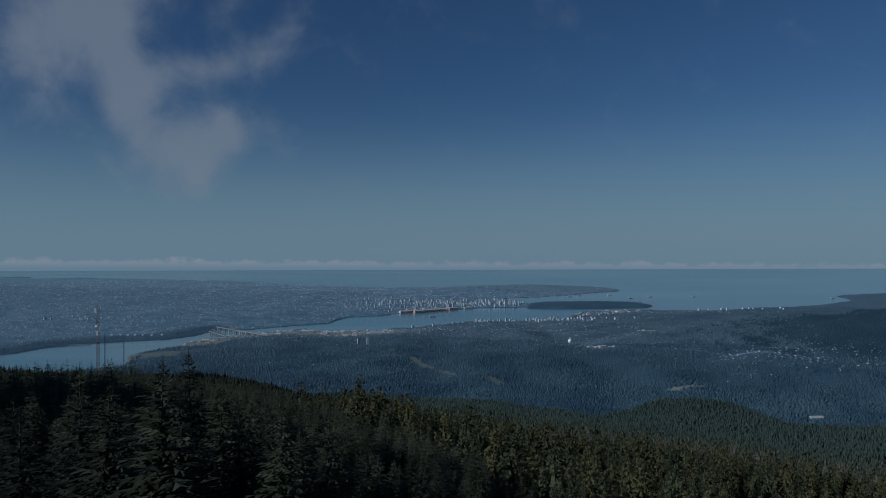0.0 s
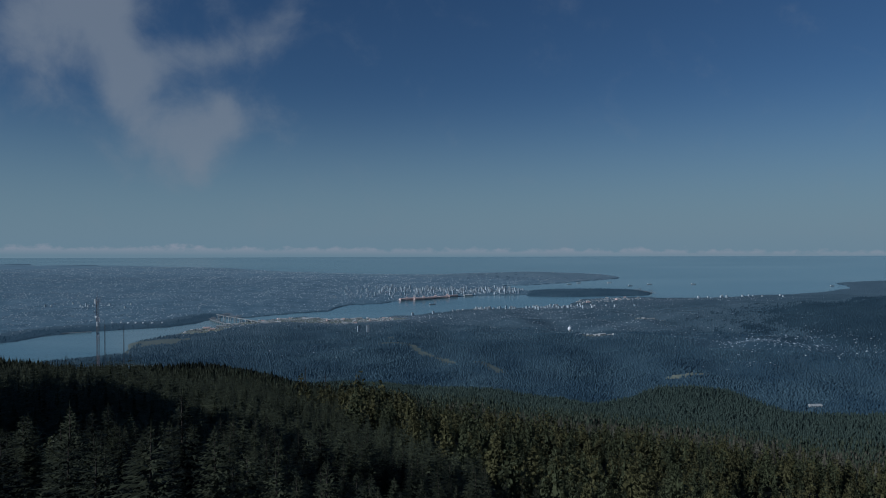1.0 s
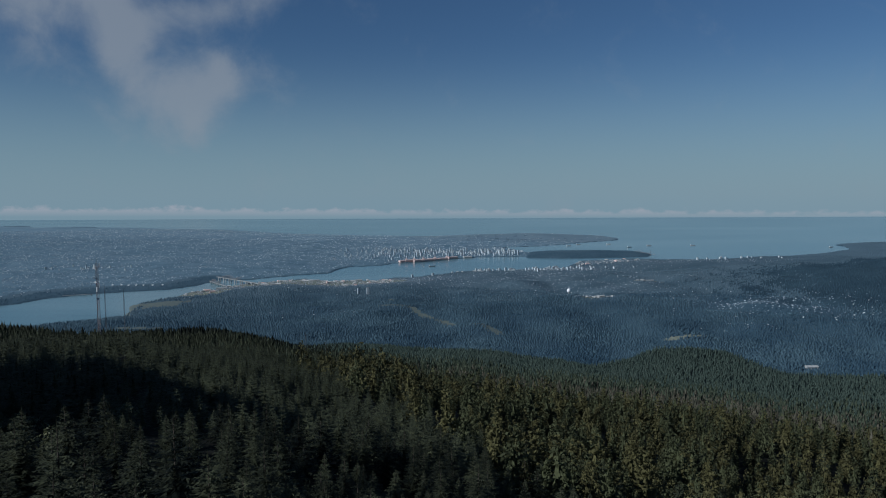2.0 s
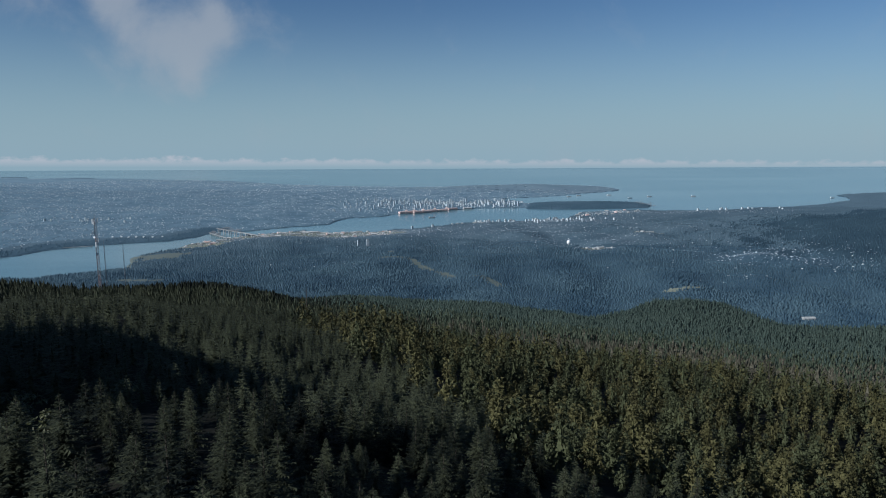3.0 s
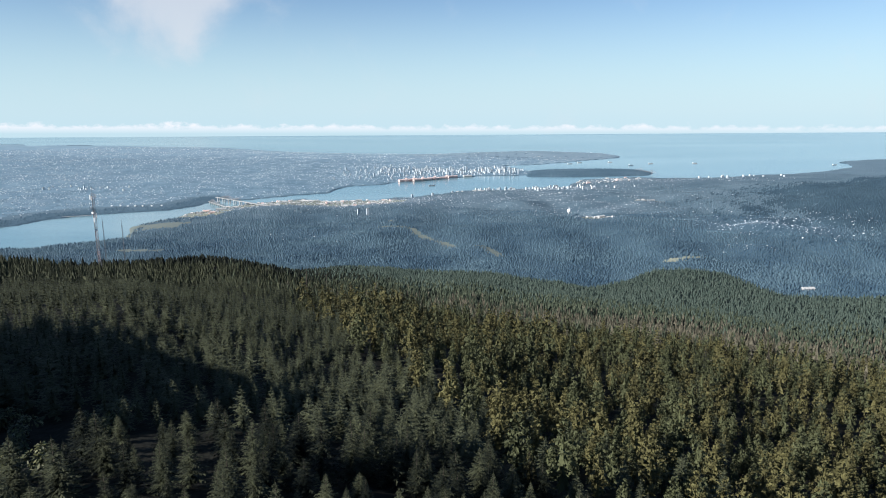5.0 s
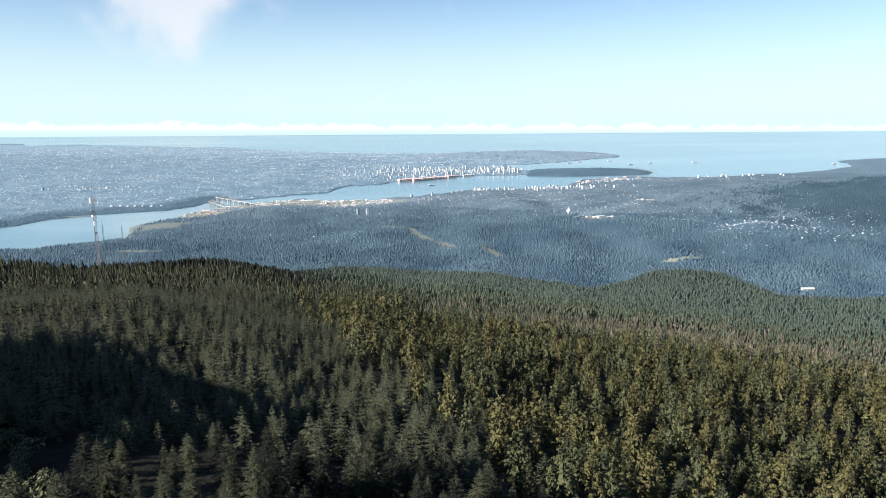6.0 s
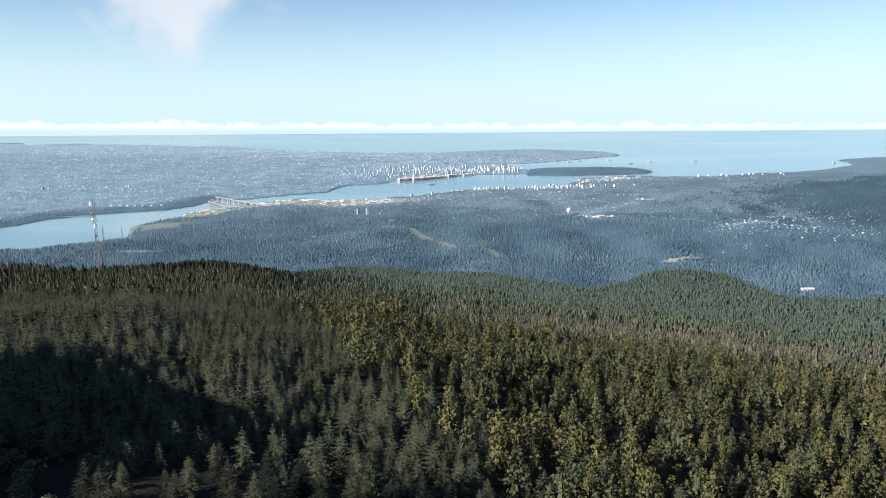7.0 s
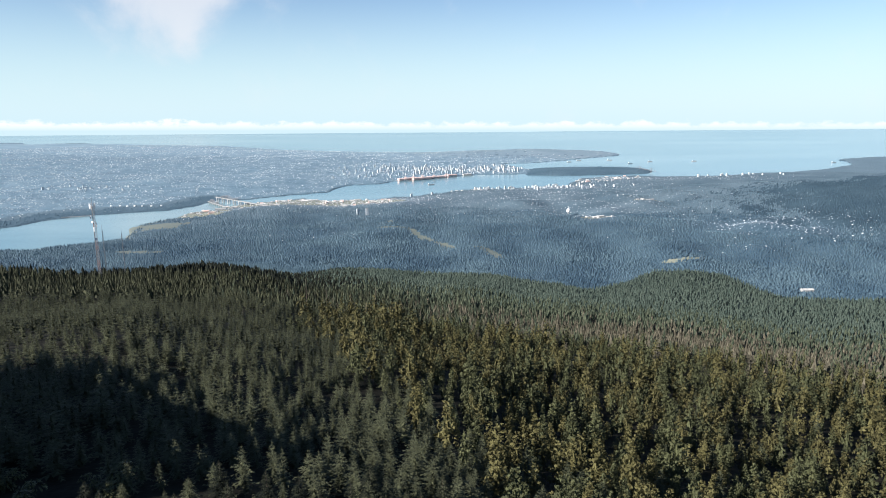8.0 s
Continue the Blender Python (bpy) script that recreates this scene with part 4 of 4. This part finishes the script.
sheds[1].matrix_basis = pose(322, 583, land(np.array([322.0]), np.array([583.0]))[0][0] + 0.3, 0, 0, 5)
sheds[1].scale = (0.75, 0.5, 1.0)
sheds[2].matrix_basis = pose(-60, 1668, 2.0, 0, 0, 32)
for x, y in ((-95, 1655), (-75, 1672), (-25, 1700), (0, 1715), (25, 1745), (-40, 1685)):
    copy_thing(sheds[2], pose(x, y, 2.0, 0, 0, 32 + r1.uniform(-4, 4)))
copy_thing(sheds[0], pose(64, 1768, 1.5, 0, 0, 20))
for (x, y), z in zip(spots, zz):
    pick = r1.rand()
    kind_ = sheds[0] if pick < 0.25 else sheds[2] if pick > 0.93 else sheds[1]
    ob = copy_thing(kind_, pose(x, y, max(z, 1), 0, 0, r1.choice([15, 105]) + r1.uniform(-5, 5)))
    ob.scale = (r1.uniform(0.18, 0.5), r1.uniform(0.2, 0.5), r1.uniform(0.4, 0.8))


def quay_crane():
    t = tagged(new("quay_crane"), "rust-red container crane on the quay", "crane", "quay cranes")
    part("portal", tri_mesh("portal", *join([box(sx * 2.4 - 0.3, sy * 1.6 - 0.3, 0, sx * 2.4 + 0.3, sy * 1.6 + 0.3, 7) for sx in (-1, 1) for sy in (-1, 1)] + [box(-2.7, -1.9, 6.5, 2.7, 1.9, 7.2)]), [M_RUST]), t)
    part("boom", tri_mesh("boom", *join([box(-0.4, -7.5, 7.2, 0.4, 4, 7.9), rod((0, 0, 7.2), (0, -0.5, 11), 0.25, 0.2), rod((0, -0.5, 11), (0, -7, 7.9), 0.12, 0.12)]), [M_RUST]), t)
    return t


crane = quay_crane()
crane.matrix_basis = pose(-70, 1652, 2.0, 0, 0, 30)
for x, y in ((-88, 1642), (-48, 1668), (-20, 1688), (10, 1712)):
    copy_thing(crane, pose(x, y, 2.0, 0, 0, 30))


def storage_tank():
    t = tagged(new("storage_tank"), "round white storage tank above the far shore", "tank", "storage tanks")
    part("shell", tri_mesh("shell", *rod((0, 0, -1), (0, 0, 2.6), 3.2, 3.2, 14), [M_WHITE]), t)
    part("dome", tri_mesh("dome", *rod((0, 0, 2.6), (0, 0, 3.4), 3.2, 0.6, 14), [M_WHITE]), t)
    return t


tank = storage_tank()
pts = [(-560, 1205), (-548, 1212), (-535, 1208), (-575, 1214), (-590, 1208), (-520, 1215), (-505, 1218)]
for q, (x, y) in enumerate(pts):
    z = land(np.array([float(x)]), np.array([float(y)]))[0][0]
    if q == 0:
        tank.matrix_basis = pose(x, y, z)
        tank.scale = (0.6, 0.6, 0.6)
    else:
        copy_thing(tank, pose(x, y - 4 * (q % 2), z))

# the pale sphere that stands over the trees
dome = tagged(new("sphere_tank"), "white spherical water tank on a short stem", "tank")
z = land(np.array([196.0]), np.array([1050.0]))[0][0]
dome.matrix_basis = pose(196, 1050, z)
part("ball", tri_mesh("ball", ICO_V * (3.2, 3.2, 3.6) + (0, 0, 9), ICO_F, [M_WHITE], None, True), dome)
part("stem", tri_mesh("stem", *rod((0, 0, -1), (0, 0, 7), 1.4, 1.2, 8), [M_CONCRETE]), dome)


# ---- bridge over the narrows ----
def bridge(ax, ay, bx, by, z, width, label, truss):
    t = tagged(new("bridge"), label, "bridge")
    ln = math.hypot(bx - ax, by - ay)
    t.matrix_basis = pose(ax, ay, 0, 0, 0, math.degrees(math.atan2(by - ay, bx - ax)))
    part("deck", tri_mesh("deck", *box(0, -width / 2, z - 0.7, ln, width / 2, z), [M_CONCRETE]), t)
    pier = tri_mesh("pier", *join([box(-0.9, -width / 2, -5, 0.9, -width / 2 + 1.0, z - 0.7, 0.1), box(-0.9, width / 2 - 1.0, -5, 0.9, width / 2, z - 0.7, 0.1), box(-0.9, -width / 2, z - 1.7, 0.9, width / 2, z - 0.7)]), [M_CONCRETE])
    for x in np.arange(8, ln - 4, ln / 9):
        part("pier", pier, t).location = (x, 0, 0)
    for side in (-1, 1):
        rods = []
        n = 12
        x0, x1 = truss
        for q in range(n):
            xa, xb = x0 + (x1 - x0) * q / n, x0 + (x1 - x0) * (q + 1) / n
            ha, hb = 1 + 4.5 * abs(math.sin(math.pi * 1.5 * q / n)), 1 + 4.5 * abs(math.sin(math.pi * 1.5 * (q + 1) / n))
            y = side * width / 2
            rods += [rod((xa, y, z + ha), (xb, y, z + hb), 0.3, 0.3, 4), rod((xa, y, z), (xa, y, z + ha), 0.22, 0.22, 4), rod((xa, y, z), (xb, y, z + hb), 0.2, 0.2, 4)]
        for bar in rods:
            part("truss_member", tri_mesh("truss_member", *bar, [M_STEEL]), t, "grey steel truss member")
    return t


bridge(-432, 1296, -300, 1165, 9.0, 5.0, "grey steel truss road bridge over the narrows", (20, 90))
bridge(-440, 1275, -382, 1195, 3.5, 2.5, "low dark railway bridge beside the road bridge", (10, 60))


# a suspension bridge at the harbour mouth
gate = tagged(new("suspension_bridge"), "slender pale suspension bridge at the harbour mouth", "bridge")
gate.matrix_basis = pose(556, 1790, 0, 0, 0, 100)
part("deck", tri_mesh("deck", *box(-8, -1.0, 5.2, 112, 1.0, 5.8), [M_STEEL]), gate)
for x in (18, 82):
    part("pylon", tri_mesh("pylon", *join([box(x - 0.5, -1.3, -4, x + 0.5, -0.7, 12, 0.1), box(x - 0.5, 0.7, -4, x + 0.5, 1.3, 12, 0.1), box(x - 0.4, -0.8, 11, x + 0.4, 0.8, 11.7)]), [M_STEEL]), gate)
for side in (-1, 1):
    line = [(x, side, 6.2 + 5.6 * ((x - 50) / 32) ** 2) for x in np.linspace(18, 82, 13)]
    line = [(-8, side, 6.0)] + line + [(112, side, 6.0)]
    part("cable", tri_mesh("cable", *join([rod(a_, b_, 0.14, 0.14, 4) for a_, b_ in zip(line, line[1:])]), [M_STEEL]), gate)


# ---- ships ----
def ship(ln):
    t = tagged(new("cargo_ship"), "dark-hulled cargo ship with white deckhouse at anchor", "ship", "ships at anchor")
    w = ln * 0.16
    h = ln * 0.09
    V = [(-ln / 2, -w / 2, -0.5), (ln * 0.36, -w / 2, -0.5), (ln * 0.5, 0, -0.5), (ln * 0.36, w / 2, -0.5), (-ln / 2, w / 2, -0.5)]
    V += [(x * 1.02, y * 1.05, h + (0.35 * h if x > ln * 0.4 else 0)) for x, y, _ in V]
    F = []
    for q in range(5):
        r = (q + 1) % 5
        F += [(q, r, 5 + r), (q, 5 + r, 5 + q)]
    F += [(5, 6, 7), (5, 7, 8), (5, 8, 9)]
    part("hull", tri_mesh("hull", np.array(V), np.array(F), [M_HULL]), t)
    part("deckhouse", tri_mesh("deckhouse", *join([box(-ln * 0.45, -w * 0.4, h, -ln * 0.34, w * 0.4, h + ln * 0.13), box(-ln * 0.47, -w * 0.15, h, -ln * 0.45, w * 0.15, h + ln * 0.17)]), [M_WHITE]), t)
    for q in range(4):
        x = ln * (-0.2 + 0.16 * q)
        part("deck_crane", tri_mesh("deck_crane", *join([rod((x, 0, h), (x, 0, h + ln * 0.1), ln * 0.012, ln * 0.012, 5), rod((x, 0, h + ln * 0.1), (x + ln * 0.1, 0, h + ln * 0.07), ln * 0.008, ln * 0.006, 4)]), [M_STEEL]), t)
    return t


SHIPS = [(405, 2185, 10), (447, 2240, 5), (548, 2245, -8), (580, 2110, 12), (660, 2175, 6), (800, 2175, -4), (1190, 2080, 15), (-25, 1555, 20)]
first_ship = ship(15)
first_ship.matrix_basis = pose(*SHIPS[0][:2], 0, 0, 0, SHIPS[0][2])
for x, y, turn in SHIPS[1:]:
    copy_thing(first_ship, pose(x, y, 0, 0, 0, turn))

# jetty on the far shore of the inlet
jetty = tagged(new("jetty"), "low dark loading jetty with a moored barge", "jetty")
jetty.matrix_basis = pose(-600, 1108, 0, 0, 0, 22)
part("deck", tri_mesh("deck", *box(-22, -1.5, 1.0, 22, 1.5, 1.8), [M_CONCRETE]), jetty)
for x in range(-20, 21, 8):
    part("pile", tri_mesh("pile", *rod((x, 0, -4), (x, 0, 1), 0.5, 0.5, 6), [M_CONCRETE]), jetty)


# ---- radio masts on the ridge ----
def lattice_mast(x, y, height, w0, w1, name, label):
    z0 = float(land(np.array([float(x)]), np.array([float(y)]))[0][0])
    t = tagged(new(name), label, "radio mast")
    t.matrix_basis = pose(x, y, z0)
    corner = [(math.cos(a), math.sin(a)) for a in (0.3, 0.3 + 2.094, 0.3 + 4.189)]

    def at(c, z):
        w = (w0 + (w1 - w0) * z / height) / 1.732
        return (corner[c][0] * w, corner[c][1] * w, z)
    thick = 0.13 * w0 / 2.2
    for c in range(3):
        part("leg", tri_mesh("leg", *rod(at(c, -1), at(c, height), thick, thick * 0.8, 5), [M_STEEL]), t)
    step = w0 * 1.15
    n = int(height / step)
    for q in range(n):
        rods = []
        for c in range(3):
            e = (c + 1) % 3
            rods += [rod(at(c, q * step), at(e, (q + 1) * step), thick * 0.6, thick * 0.6, 3), rod(at(e, q * step), at(c, (q + 1) * step), thick * 0.6, thick * 0.6, 3), rod(at(c, (q + 1) * step), at(e, (q + 1) * step), thick * 0.6, thick * 0.6, 3)]
        part("brace", tri_mesh("brace", *join(rods), [M_REDPAINT if (q // 3) % 2 and w0 > 1 else M_STEEL]), t)
    return t, at, z0


mast, at, z0 = lattice_mast(-144.5, 280, 33, 1.25, 1.0, "radio_mast", "red and grey lattice radio mast standing in forest")
top = 33
part("spire", tri_mesh("spire", *rod((0, 0, top - 1), (0, 0, top + 2.2), 0.10, 0.05, 6), [M_STEEL]), mast)
for a, h, s in ((0.5, 31.8, 1), (2.4, 30.8, 1), (4.0, 31.5, 1), (1.2, 23.5, 1), (5.0, 22, 1)):
    px, py = math.cos(a), math.sin(a)
    part("panel_antenna", tri_mesh("panel_antenna", *box(px - 0.18, py - 0.18, h - 0.95, px + 0.18, py + 0.18, h + 0.95), [M_WHITE]), mast, "white panel antenna")
for a, h, r in ((3.6, 27, 0.65), (4.6, 25, 0.45), (5.2, 18, 0.5)):
    dx, dy = math.cos(a), math.sin(a)
    part("dish", tri_mesh("dish", *rod((dx * 0.8, dy * 0.8, h), (dx * 1.2, dy * 1.2, h), r * 0.9, r, 14), [M_WHITE]), mast, "white drum dish antenna")
for x, y, h, label in ((-142.0, 281, 21, "thin grey lattice mast close beside the tall one"), (-135.5, 284, 19, "thin grey lattice mast apart in the forest")):
    slim = lattice_mast(x, y, h, 0.55, 0.35, "radio_mast", label)[0]
    part("spire", tri_mesh("spire", *rod((0, 0, h - 0.7), (0, 0, h + 2.5), 0.07, 0.03, 5), [M_STEEL]), slim)


# ---- bare snags over the canopy ----
def snag(x, y, h, lean):
    z0 = float(land(np.array([float(x)]), np.array([float(y)]))[0][0])
    t = tagged(new("dead_tree"), "bare grey dead trunk rising over the canopy", "tree", "dead trees")
    t.matrix_basis = pose(x, y, z0 - 0.3, lean, lean * 0.5, 0)
    part("trunk", tri_mesh("trunk", *rod((0, 0, 0), (0, 0, h), 0.22, 0.05, 6), [M_BARK]), t)
    rs_ = np.random.RandomState(int(abs(x) * 7 + y))
    for q in range(7):
        z, a = h * rs_.uniform(0.5, 0.95), rs_.uniform(0, 6.28)
        part("limb", tri_mesh("limb", *rod((0, 0, z), (0.7 * math.cos(a), 0.7 * math.sin(a), z + rs_.uniform(-0.2, 0.4)), 0.05, 0.015, 4), [M_BARK]), t)
    return t


snag(-45, 218, 12.0, 1)
snag(-39, 222, 9.5, -2)
snag(95, 190, 10.0, 2)
snag(118, 226, 9.5, 1)
snag(46, 62, 9.0, -1)


# ---- shrubs in the small clearing ----
def shrub(rs_, r):
    return join([sprays(rs_, 1.5 * r, r, 420, 0.26 * r, 9)])


M_SHRUB = material("shrub_leaves", (0.02, 0.026, 0.008), (0.10, 0.10, 0.035), 0.6, 0.6, 0.3, island=0.6, spread=(0.25, 0.8))
r1 = np.random.RandomState(5)
base_shrub = None
for q in range(26):
    x, y = -30 + r1.uniform(-7.5, 7.5), 41 + r1.uniform(-5.5, 5.5)
    z = float(land(np.array([x]), np.array([y]))[0][0])
    m4 = pose(x, y, z - 0.1, 0, 0, r1.uniform(0, 360))
    if base_shrub is None:
        base_shrub = tagged(new("shrub", tri_mesh("shrub", *shrub(r1, 1.1), [M_SHRUB])), "low olive-green leafy shrub in a small clearing", "shrub", "shrubs in the clearing")
        base_shrub.matrix_basis = m4
    else:
        copy_thing(base_shrub, m4).scale = (r1.uniform(0.7, 1.5),) * 3
